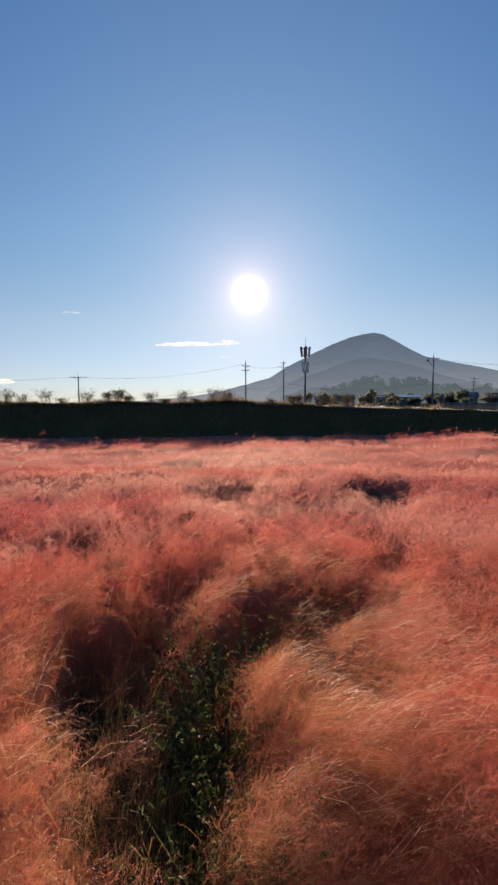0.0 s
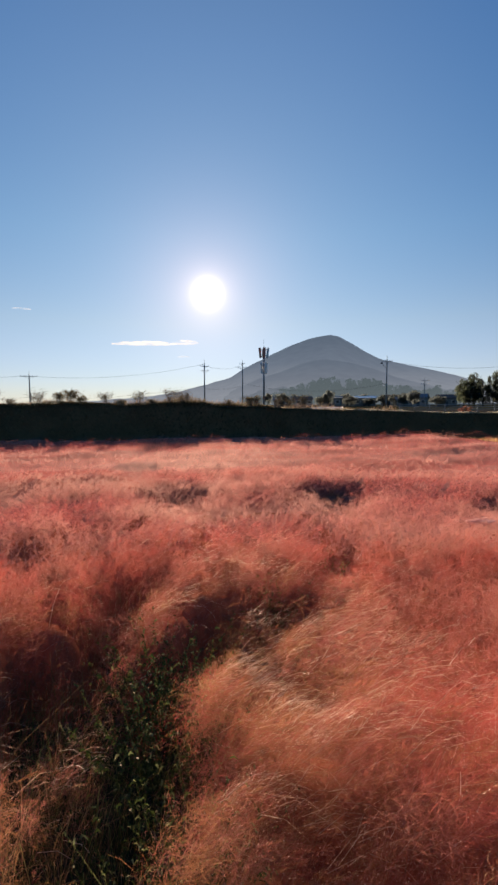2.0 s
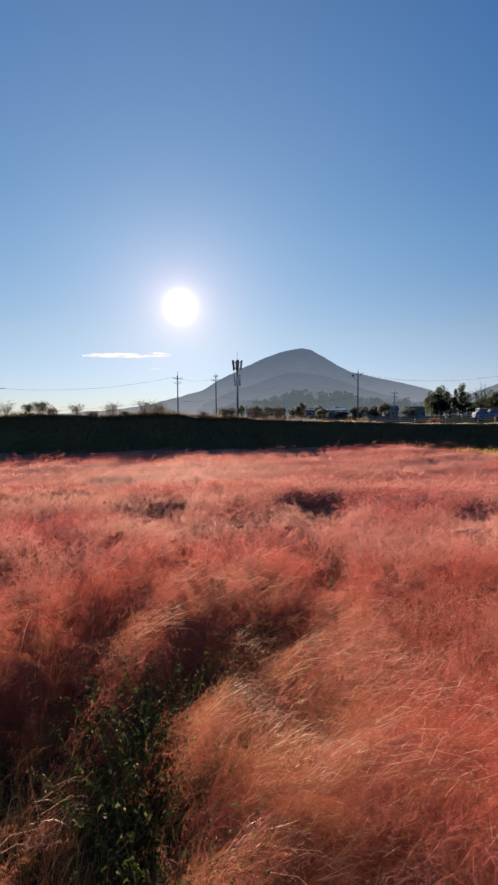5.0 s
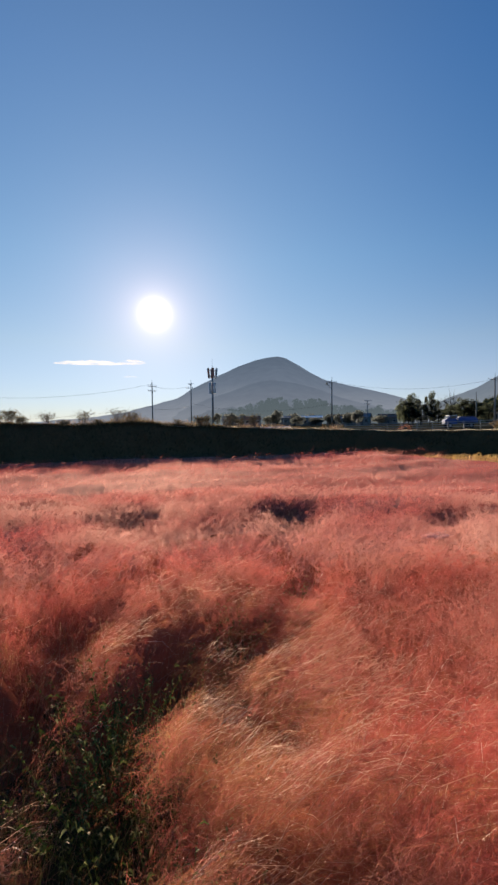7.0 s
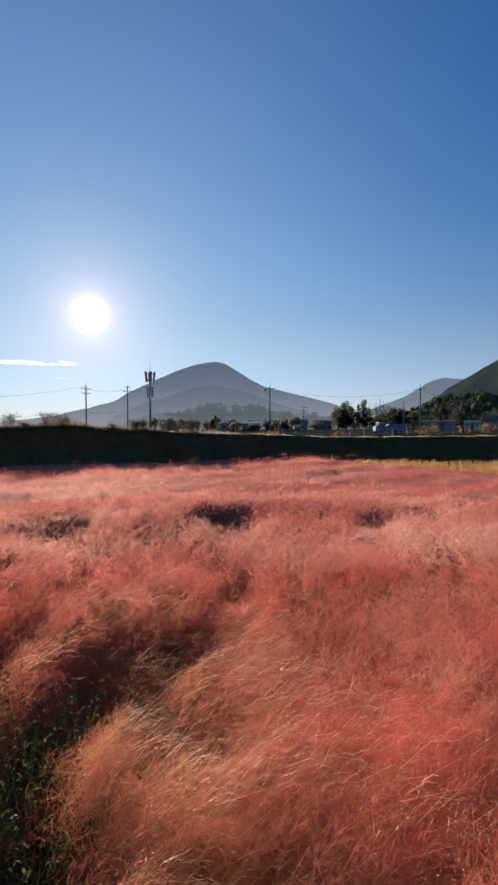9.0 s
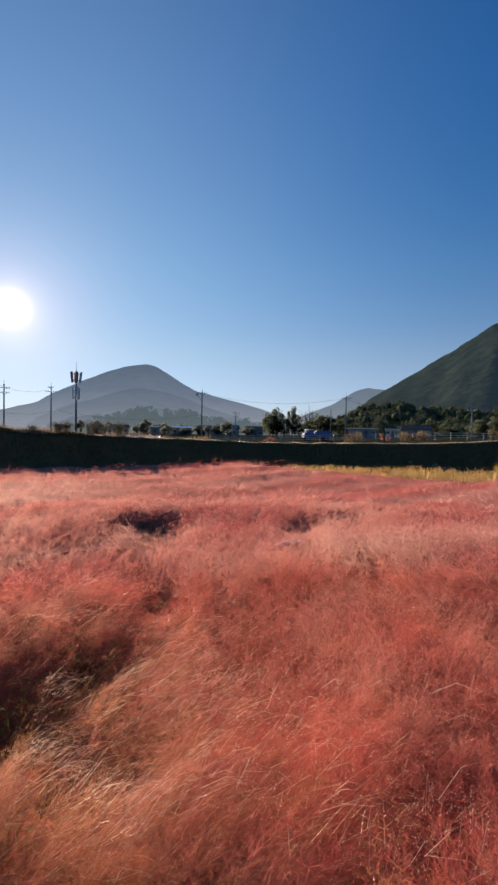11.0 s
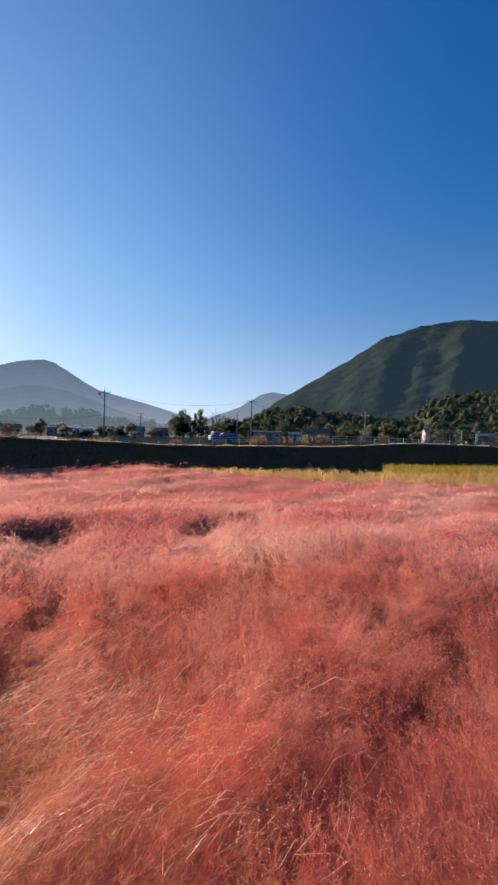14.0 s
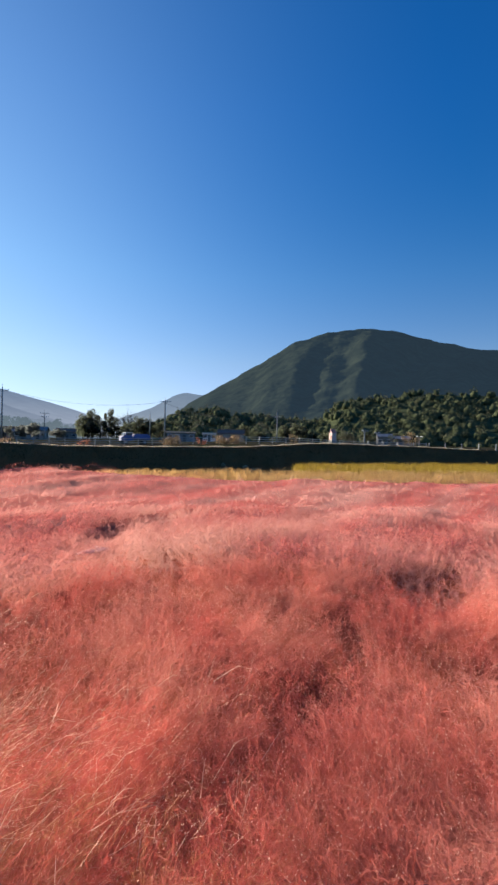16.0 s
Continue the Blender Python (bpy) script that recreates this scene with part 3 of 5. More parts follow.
def tufted(x, y):
    """Round the gap the grass stands in separate tufts: 0 between them, 1 on a tuft and where the field is closed."""
    open_part = np.exp(-((x + 0.25) / 0.95) ** 2) * smooth(4.4, 3.3, y) + 0.25 * np.exp(-((x - 1.0) / 0.5) ** 2) * smooth(4.2, 3.0, y)
    best = np.full(x.shape, 9.0)
    ix, iy = np.floor(x / 0.44), np.floor(y / 0.44)
    for dx in (-1, 0, 1):
        for dy in (-1, 0, 1):
            jx, jy = ix + dx, iy + dy
            h1 = np.modf(np.sin(jx * 157.1 + jy * 231.7) * 43758.5453)[0] % 1
            h2 = np.modf(np.sin(jx * 219.5 + jy * 143.3) * 24634.6345)[0] % 1
            size = 0.55 + 0.65 * (np.modf(np.sin(jx * 77.7 + jy * 91.3) * 9871.31)[0] % 1)
            best = np.minimum(best, np.hypot(x - (jx + h1) * 0.44, y - (jy + h2) * 0.44) / (0.22 * size))
    return 1 - np.clip(open_part, 0, 1) * smooth(0.6, 1.5, best)


def canopy(x, y):
    """Height of the top of the plumes: domed clumps, raised by azimuth and distance to fit the camera's view."""
    cx, cy, swell = clump_of(x, y)
    r = np.hypot(x, y)
    az = np.degrees(np.arctan2(x, np.maximum(y, 1e-3)))
    dome = swell * (0.35 + 0.27 * smooth(1.5, 4.0, r) - 0.27 * smooth(6.5, 10.0, r))
    z = 0.62 + dome + 0.05 * waves(x, y, 3, 0.9, 3) + 0.06 * smooth(7, 13, y)
    z = z + 0.22 * smooth(12, 50, az) * (1 - smooth(3.5, 7, r)) + 0.022 * waves(x, y, 5, 6.0, 3) + 0.07 * smooth(9.0, 11.5, r) * smooth(5, 7, x)
    for cx, cy, a, b, up in DOMES:
        z = z + up * (1 - smooth(0.2, 1.3, spot(x, y, cx, cy, a, b)))
    return z * (1 - hollow(x, y) * 0.92) - 0.06 * thin(x, y) - 0.26 * (1 - tufted(x, y)) * (1 - hollow(x, y))


def in_field(x, y):
    """Where the pink grass grows: up to the foot of the bank, and to the rice."""
    edge = np.minimum(foot_y(x) - 1.4 - 1.2 * smooth(0, -3, x) , 17.5)
    rice = np.interp(x, [6.6, 7.4, 8.5, 10.2, 12.2, 14.4, 20], [30, 13.0, 10.3, 7.7, 5.3, 3.2, -2])
    return (y < edge) & (y < rice)


def build_thatch(name, label, mat, near, far):
    """The closed mass below the loose plume tops, between two distances from the camera's start."""
    xs, ys = np.linspace(-14, 18, 321), np.linspace(-4, 16.4, 205)
    X, Y = np.meshgrid(xs, ys, indexing="ij")
    R = np.hypot(X, Y)
    Z = canopy(X.ravel(), Y.ravel()).reshape(X.shape)
    Z = Z - 0.24 + 0.15 * smooth(5.2, 9.0, R) - 0.04 * waves(X, Y, 12, 9.0, 3) * (1 - smooth(5, 8, R)) - 0.35 * hollow(X, Y) * (1 - smooth(3.2, 4.2, R)) - 0.36 * thin(X, Y) * (1 - smooth(3.8, 4.8, R))
    Z = np.maximum(Z, -0.08) + (0.012 if near else 0.0)
    keep = in_field(X, Y) & (((R > near) & (hollow(X, Y) < 0.62)) if near else ((R < far) | (hollow(X, Y) > 0.50)))
    idx = np.full(X.shape, -1)
    idx[keep] = np.arange(keep.sum())
    verts = np.stack([X[keep], Y[keep], Z[keep]], 1)
    q = np.stack([idx[:-1, :-1], idx[1:, :-1], idx[1:, 1:], idx[:-1, 1:]], -1).reshape(-1, 4)
    q = q[(q >= 0).all(1)]
    ob = mesh_object(name, verts.tolist(), q.tolist(), mat, smooth=True)
    tagged(ob, label, "grass", kind="stuff")


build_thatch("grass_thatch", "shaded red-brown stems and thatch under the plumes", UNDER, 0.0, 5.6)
build_thatch("grass_mass", "dense pale pink mass of plumes in the far field", FELT, 5.4, 40.0)


def scatter(rng, n, r0, r1, a0=-44, a1=98):
    """Points of the field between two distances, even over the ground."""
    r = np.sqrt(rng.uniform(r0 * r0, r1 * r1, n))
    a = np.radians(rng.uniform(a0, a1, n))
    x, y = r * np.sin(a), r * np.cos(a)
    m = in_field(x, y)
    return x[m], y[m]


def plumes(name, label, seed, per_area, r0, r1, hairs, width, length, a0, a1, mat, fluff=0.46, bent=False, calm=0.80):
    """Airy pink panicles: each a stem with many hair-fine side branches."""
    rng = np.random.default_rng(seed)
    area = math.pi * (r1 * r1 - r0 * r0) * (a1 - a0) / 360
    x, y = scatter(rng, int(area * per_area), r0, r1, a0, a1)
    keep = rng.uniform(size=len(x)) > np.maximum.reduce([hollow(x, y) * np.where(np.hypot(x, y) > 4, 0.5, 1.08), thin(x, y) * 0.72, 0.88 * (1 - tufted(x, y))])
    x, y = x[keep], y[keep]
    cx, cy, swell = clump_of(x, y)
    n = len(x)
    top = canopy(x, y)
    out = np.stack([x - cx, y - cy, np.zeros(n)], 1) * 0.9
    sway = np.stack([waves(x, y, 40, 2.3, 3), waves(x, y, 41, 2.3, 3), np.zeros(n)], 1) * 0.55
    gust = 0.35 + 2.2 * np.exp(-((x - 0.35) / 0.8) ** 2) * smooth(4.2, 2.0, y)
    axis = unit(out + WIND * gust[:, None] + sway + np.array([0, 0, calm]) + rng.normal(size=(n, 3)) * 0.34)
    long = length * rng.uniform(0.6, 1.4, n)
    lane = np.exp(-((x - 0.30) / 0.55) ** 2) * smooth(3.4, 2.2, y) + 0.8 * np.exp(-((x + 0.75) / 0.5) ** 2) * smooth(3.4, 2.0, y)
    tan = rng.uniform(size=n) < 0.70 * np.clip(lane, 0, 1)
    head = np.stack([x, y, top + rng.exponential(0.030, n) * (1 + 0.4 * smooth(7, 10, y)) - 0.04 - rng.exponential(0.06, n)], 1)
    root = head - axis * long[:, None]
    low = 0.03 - root[:, 2]
    root[:, 2] += np.maximum(low, 0)
    s = rng.uniform(0, 1, (n, hairs))
    base = root[:, None] + axis[:, None] * (long[:, None] * s)[..., None]
    spread = rng.normal(size=(n, hairs, 3))
    way = unit(axis[:, None] * 0.50 + spread * fluff + WIND * 0.30)
    ln = (long[:, None] * (0.40 - 0.19 * s) * rng.uniform(0.4, 1.3, (n, hairs)))[..., None]
    base, way, ln = base.reshape(-1, 3), way.reshape(-1, 3), ln.reshape(-1, 1)
    tip = base + way * ln
    w = width * rng.uniform(0.5, 1.5, n * hairs)
    # the stems that carry them
    base, tip = np.concatenate([base, root]), np.concatenate([tip, head])
    w = np.concatenate([w, np.full(n, width * 0.9)])
    if bent:
        droop = rng.normal(size=base.shape) * 0.10 + np.array([-0.05, 0.0, 0.09])
        mid = (base + tip) / 2 + droop * np.linalg.norm(tip - base, axis=1, keepdims=True)
        old = np.concatenate([np.repeat(tan, hairs), tan])
        tagged(kites("faded_grass", base[old], mid[old], tip[old], w[old], TAN), "faded tan grass plumes beside the gap", "grass", kind="stuff")
        old = ~old
        ob = kites(name, base[old], mid[old], tip[old], w[old], mat)
    else:
        ob = slivers(name, base, tip, w, mat)
    return tagged(ob, label, "grass", kind="stuff")


plumes("pink_grass", "wind-blown pink muhly grass plumes nearest the camera", 1, 1850, 0.72, 1.9, 58, 0.0009, 0.22, -64, 90, PINK, 0.62, True)
plumes("pink_grass", "fluffy pink muhly grass plumes seen close up", 5, 760, 1.9, 3.8, 42, 0.0015, 0.25, -46, 88, PINK, 0.60, True)
plumes("pink_grass", "soft pink muhly grass plumes in the field", 2, 320, 3.8, 8.0, 34, 0.0045, 0.27, -36, 88, PINK_MID, 0.56)
plumes("pink_grass", "pale backlit pink grass at the field's far side", 3, 170, 8.0, 17.5, 13, 0.0092, 0.30, -36, 86, PINK_FAR, 0.55)
plumes("pink_grass", "pink grass of the field behind the camera", 4, 45, 0.75, 5.0, 22, 0.009, 0.30, 90, 320, PINK_FAR)


def seed_husks():
    """Tiny pale husks at the ends of the finest branches."""
    r = np.random.default_rng(44)
    x, y = scatter(r, 52000, 0.75, 3.2, -38, 90)
    m = r.uniform(size=len(x)) > np.maximum(hollow(x, y), thin(x, y) * 0.7)
    x, y = x[m], y[m]
    n = len(x)
    base = np.stack([x, y, canopy(x, y) + r.exponential(0.025, n) - 0.03], 1)
    way = unit(r.normal(size=(n, 3)) + np.array([0.4, 0, 0.2])) * r.uniform(0.003, 0.007, (n, 1))
    ob = kites("seed_husks", base, base + way * 0.5, base + way, r.uniform(0.0010, 0.0022, n), HUSK)
    tagged(ob, "tiny pale seed husks on the plumes", "grass", kind="stuff")


seed_husks()


def swept_strands():
    """Long pale strands that the wind has combed flat beside the gap."""
    r = np.random.default_rng(45)
    x, y = scatter(r, 26000, 1.25, 4.2, -32, 55)
    lane = np.exp(-((x - 0.40) / 0.65) ** 2) * smooth(4.0, 2.0, y) + 0.25 * np.exp(-((x + 0.9) / 0.5) ** 2) * smooth(3.0, 2.0, y) 
    m = r.uniform(size=len(x)) < lane * (1 - hollow(x, y)) * 0.70
    x, y = x[m], y[m]
    n = len(x)
    ln = r.uniform(0.06, 0.24, (n, 1))
    base = np.stack([x, y, canopy(x, y) - r.uniform(0.0, 0.07, n)], 1)
    way = unit(np.stack([np.ones(n) * 0.9, r.normal(size=n) * 0.45 + 0.15, r.normal(size=n) * 0.20 + 0.16], 1)) * ln
    tip = base + way
    tip[:, 2] -= ln[:, 0] * 0.20
    mid = base + way * 0.5 + np.array([0, 0, 1.0]) * ln * 0.08
    ob = ribbons("grass_strands", base, mid, tip, r.uniform(0.0006, 0.0013, n), STRAND)
    tagged(ob, "long pale tan grass strands combed flat by wind", "grass", kind="stuff")


swept_strands()

# ---- leaves, trees ----


def cards(name, centre, normal, size, mat, parent=None):
    """Many small four-cornered leaves or leaf clumps in one mesh."""
    n = len(centre)
    rng = np.random.default_rng(n)
    a = unit(np.cross(normal, rng.normal(size=(n, 3))))
    b = np.cross(unit(normal), a)
    s = (np.asarray(size) * np.ones(n))[:, None] * 0.5
    v = np.stack([centre - a * s, centre - b * s * 0.55, centre + a * s, centre + b * s * 0.55], 1).reshape(-1, 3)
    me = bpy.data.meshes.new(name)
    me.vertices.add(4 * n)
    me.vertices.foreach_set("co", v.astype(np.float32).ravel())
    me.loops.add(4 * n)
    me.loops.foreach_set("vertex_index", np.arange(4 * n, dtype=np.int32))
    me.polygons.add(n)
    me.polygons.foreach_set("loop_start", (np.arange(n) * 4).astype(np.int32))
    me.update(calc_edges=True)
    me.materials.append(mat)
    ob = new(name, me)
    if parent:
        ob.parent = parent
    return ob


def leaf_mass(name, centre, normal, size, mat, parent=None):
    """A crown of very many three-cornered leaf sprays."""
    r = np.random.default_rng(len(centre))
    d = unit(np.cross(normal, r.normal(size=centre.shape))) * (np.asarray(size) * np.ones(len(centre)))[:, None] * 0.5
    ob = slivers(name, centre - d, centre + d, np.asarray(size) * np.ones(len(centre)), mat)
    if parent:
        ob.parent = parent
    return ob


def crown_points(rng, cx, cy, cz, rx, rz, clumps, leaves):
    """Leaf places of an uneven crown made of clumps."""
    d = unit(rng.normal(size=(clumps, 3)))
    rad = rng.uniform(0.45, 1.0, (clumps, 1)) ** 0.6
    c = d * rad * np.array([rx, rx, rz]) * rng.uniform(0.75, 1.1, (clumps, 1)) + np.array([cx, cy, cz])
    q = unit(rng.normal(size=(clumps, leaves, 3)))
    r = rx * rng.uniform(0.22, 0.40, (clumps, 1, 1))
    p = c[:, None] + q * r * rng.uniform(0.55, 1.0, (clumps, leaves, 1))
    nrm = q + rng.normal(size=q.shape) * 0.5
    return p.reshape(-1, 3), nrm.reshape(-1, 3)


def make_tree(seed, tall, wide, mat, label, bare=False, slim=1.0):
    rng = np.random.default_rng(seed)
    t = thing("tree", 0, 0, 0, 0, label, "tree", "village trees")
    bm = bmesh.new()
    add_rod(bm, (0, 0, -0.3), (0, 0, tall * 0.35), tall * 0.028, tall * 0.02, 7)
    add_rod(bm, (0, 0, tall * 0.34), (0.1, 0.05, tall * 0.7), tall * 0.02, tall * 0.008, 6)
    ends = []
    for k in range(14 if bare else 7):
        a, z0 = rng.uniform(0, math.tau), tall * rng.uniform(0.25, 0.6)
        e = Vector((math.cos(a) * wide * 0.36, math.sin(a) * wide * 0.36, z0 + tall * rng.uniform(0.15, 0.36)))
        add_rod(bm, (0, 0, z0), e, tall * 0.011, tall * 0.004, 5)
        ends.append(e)
        if bare:
            for _ in range(6):
                f = e + Vector(rng.normal(size=3) * wide * 0.14) + Vector((0, 0, tall * 0.10))
                add_rod(bm, Vector((0, 0, z0)).lerp(e, rng.uniform(0.4, 1)), f, tall * 0.004, tall * 0.0015, 4)
    part("trunk", bm, BARK, t)
    if not bare:
        p, nrm = crown_points(rng, 0, 0, tall * 0.53, wide * 0.42, tall * 0.43 * slim, 34, 120)
        leaf_mass("crown", p, nrm, wide * rng.uniform(0.035, 0.065, len(p)), mat, t)
    return t


def stand(tree_obj, az, dist, tall_scale, turn, wide_scale=None):
    x, y = place(az, dist)
    c = copy_thing(tree_obj, pose(x, y, float(land_z(x, y)) - 0.05, 0, 0, turn))
    w = wide_scale or tall_scale
    c.scale = (w, w, tall_scale)
    return c


# haze is painted into this leaf colour: paler and greyer than foliage
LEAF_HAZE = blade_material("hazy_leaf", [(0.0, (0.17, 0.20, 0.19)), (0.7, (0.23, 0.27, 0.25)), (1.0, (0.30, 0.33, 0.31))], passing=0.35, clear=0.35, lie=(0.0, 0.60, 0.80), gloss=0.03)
LEAF_DARK = blade_material("dark_leaf", [(0.0, (0.085, 0.11, 0.07)), (0.7, (0.12, 0.15, 0.095)), (1.0, (0.17, 0.20, 0.12))], passing=0.35, clear=0.35, lie=(0.0, 0.60, 0.80), gloss=0.02)
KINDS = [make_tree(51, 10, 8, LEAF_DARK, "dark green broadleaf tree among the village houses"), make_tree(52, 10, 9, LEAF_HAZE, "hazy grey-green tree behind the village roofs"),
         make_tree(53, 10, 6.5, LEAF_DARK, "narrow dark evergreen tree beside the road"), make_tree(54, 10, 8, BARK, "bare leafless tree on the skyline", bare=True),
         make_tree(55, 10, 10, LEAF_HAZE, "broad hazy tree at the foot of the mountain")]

rng = np.random.default_rng(9)
# the dark pair by the road, the bushes beside it, and the bare tree behind
for az, dist, s, w, k in ((31.0, 150, 0.86, 0.80, 0), (32.1, 152, 1.04, 0.92, 0), (34.0, 150, 1.08, 0.66, 0), (31.6, 146, 0.62, 0.9, 0), (33.0, 147, 0.62, 1.0, 0), (34.9, 149, 0.52, 0.8, 0), (36.2, 155, 0.66, 0.9, 0), (37.6, 160, 0.88, 1.0, 0),
                          (38.9, 158, 0.80, 0.8, 0), (36.3, 185, 1.22, 0.9, 3), (34.9, 210, 1.15, 0.6, 3), (40.2, 170, 0.75, 1.1, 0)):
    stand(KINDS[k], az, dist, s, rng.uniform(0, 360), w)
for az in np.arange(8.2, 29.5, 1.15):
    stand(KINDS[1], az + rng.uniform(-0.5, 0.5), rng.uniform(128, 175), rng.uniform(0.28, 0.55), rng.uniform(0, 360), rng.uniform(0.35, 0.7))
for az in 40.5 + 31 * np.sort(rng.uniform(size=22)):
    dist = rng.uniform(180, 240)
    stand(KINDS[0], az + rng.uniform(-0.5, 0.5), dist, rng.uniform(0.4, 1.0), rng.uniform(0, 360), rng.uniform(0.7, 1.5))

# the first of each kind served only to copy from
for tree_obj in KINDS:
    for o in (*tree_obj.children, tree_obj):
        bpy.data.objects.remove(o)


def hazy_woods():
    """The distant belt of woods behind the village, its grey haze painted as emission."""
    r = np.random.default_rng(91)
    pts, nrms, sizes = [], [], []
    for az in np.arange(5.0, 30.5, 0.30):
        el = float(np.interp(az, [5, 8, 11, 13, 15.5, 17, 18.5, 20.6, 22, 24, 26, 28, 31], [0.9, 1.6, 2.5, 3.25, 3.7, 3.35, 3.2, 3.5, 2.8, 2.6, 2.0, 2.2, 1.6])) * r.uniform(0.72, 1.02)
        dist = r.uniform(400, 470)
        x, y = place(az, dist)
        top = 1.75 + dist * math.tan(radians(el))
        w = r.uniform(4.0, 7.5)
        for z in np.arange(1.0, max(1.1, top - w * 0.7), w * 0.8):
            p, nrm = crown_points(r, x + r.normal() * 2, y, z, w, w * 0.7, 9, 20)
            pts.append(p)
            nrms.append(nrm)
            sizes.append(np.full(len(p), w * 0.28))
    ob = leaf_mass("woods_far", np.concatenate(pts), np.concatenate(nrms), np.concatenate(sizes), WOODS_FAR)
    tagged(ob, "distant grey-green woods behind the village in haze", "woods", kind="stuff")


hazy_woods()

# the wooded foothill under the near mountain
FOOTHILL = [(36, 0.4), (39, 1.8), (43, 3.2), (47.3, 3.9), (49.5, 3.0), (54, 3.1), (57, 2.5), (60.6, 2.6), (62.5, 4.6), (64.4, 5.4), (67, 5.4), (70, 5.7), (72, 6.0), (74, 6.0), (81, 5.6), (95, 5), (110, 1)]
HILL_EARTH = surface("foothill_floor", (0.040, 0.055, 0.030), (0.085, 0.10, 0.05), 0.05, 1.0, bump=0.3, fine=0.6)
mountain("foothill", HILL_EARTH, "low wooded foothill behind the village", 36, 110, 250, 460, FOOTHILL, 0.10, 61)


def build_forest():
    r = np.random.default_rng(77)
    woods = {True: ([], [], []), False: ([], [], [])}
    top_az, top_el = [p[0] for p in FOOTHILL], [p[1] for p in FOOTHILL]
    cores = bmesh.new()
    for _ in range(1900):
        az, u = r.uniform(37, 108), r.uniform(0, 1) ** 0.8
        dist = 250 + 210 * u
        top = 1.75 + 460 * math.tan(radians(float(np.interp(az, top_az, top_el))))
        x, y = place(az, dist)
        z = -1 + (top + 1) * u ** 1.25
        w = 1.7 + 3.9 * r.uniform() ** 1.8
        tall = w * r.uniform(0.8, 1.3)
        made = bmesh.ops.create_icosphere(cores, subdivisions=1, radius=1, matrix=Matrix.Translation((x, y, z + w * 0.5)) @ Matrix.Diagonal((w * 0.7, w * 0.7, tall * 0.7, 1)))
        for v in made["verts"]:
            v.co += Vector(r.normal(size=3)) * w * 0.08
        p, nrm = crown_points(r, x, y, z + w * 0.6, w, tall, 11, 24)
        # one woodland: its sunlit and shaded parts are painted with two leaf colours
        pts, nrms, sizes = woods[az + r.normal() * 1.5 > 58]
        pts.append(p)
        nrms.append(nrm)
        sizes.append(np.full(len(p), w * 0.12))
    for lit_side, (pts, nrms, sizes) in woods.items():
        ob = leaf_mass("forest", np.concatenate(pts), np.concatenate(nrms), np.concatenate(sizes), LEAF_LIT if lit_side else LEAF)
        tagged(ob, "foothill woodland painted lighter olive-green as if sunlit" if lit_side else "foothill woodland behind the village painted darker as if shaded", "forest", kind="stuff")
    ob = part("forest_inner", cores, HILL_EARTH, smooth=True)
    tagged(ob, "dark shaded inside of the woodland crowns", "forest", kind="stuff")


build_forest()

# ---- poles, cables, mast ----


def utility_pole(az, dist, top_el, arms, turn, label, gear=False):
    x, y = place(az, dist)
    z0 = float(land_z(x, y))
    h = 1.75 + dist * math.tan(radians(top_el)) - z0
    p = thing("utility_pole", x, y, z0, turn, label, "utility pole", "utility poles")
    body = h - 0.9
    bm = add_rod(bmesh.new(), (0, 0, -0.4), (0, 0, body), 0.19, 0.12, 12)
    part("shaft", bm, CONCRETE, p, smooth=True)
    part("top_pin", add_rod(bmesh.new(), (0, 0, body - 0.2), (0, 0, h), 0.05, 0.03, 6), DARK_STEEL, p, "thin dark steel top pin")
    for drop, half in arms:
        z = h - drop
        arm = part("crossarm", box(half * 2, 0.10, 0.10, 0, -0.16, z, 0.01), STEEL, p)
        for s in (-1, -0.45, 0.45, 1):
            bm = add_rod(bmesh.new(), (s * half * 0.94, -0.16, z + 0.05), (s * half * 0.94, -0.16, z + 0.30), 0.07, 0.05, 8)
            part("insulator", bm, WHITE, arm, "pale ceramic insulator")
        bm = add_rod(bmesh.new(), (half * 0.6, -0.16, z), (0, -0.12, z - 0.55), 0.025, 0.025, 5)
        add_rod(bm, (-half * 0.6, -0.16, z), (0, -0.12, z - 0.55), 0.025, 0.025, 5)
        part("brace", bm, STEEL, p)
    if gear:
        part("switch_box", box(0.45, 0.3, 0.34, -1.2, -0.1, h - 1.75, 0.03), DARK_STEEL, p, "small dark switch box on an arm")
        part("stay", add_rod(bmesh.new(), (-1.1, -0.1, h - 1.9), (0, -0.1, h - 3.2), 0.04, 0.04, 6), DARK_STEEL, p)
    return p, Vector((x, y, z0 + h))


POLES = {}
for key, az, dist, el, arms, turn, gear in (
        ("far_left", -20.9, 118, 3.85, [(1.2, 1.9)], 12, False), ("a", -0.4, 112, 5.65, [(1.7, 1.1), (2.8, 1.0)], 20, False), ("b", 4.45, 125, 5.65, [(1.2, 0.8), (2.3, 1.4)], -30, False),
        ("c", 22.4, 108, 5.85, [(1.4, 1.2)], -15, True), ("small", 26.75, 150, 3.05, [(0.9, 1.6), (2.0, 1.4)], 10, False), ("d", 40.75, 108, 5.4, [(1.3, 1.3)], -35, False),
        ("slim", 38.9, 150, 3.4, [], 0, False), ("e", 55.1, 120, 4.15, [(2.2, 1.1)], -50, False)):
    POLES[key] = utility_pole(az, dist, el, arms, turn, "grey concrete utility pole with steel crossarms" if arms else "plain slim grey concrete pole", gear)[1]
for az, dist, el in ((66.1, 110, 1.95), (67.6, 120, 1.7), (72.5, 115, 1.3)):
    utility_pole(az, dist, el, [(0.8, 0.7)], -60, "small grey service pole among the houses")


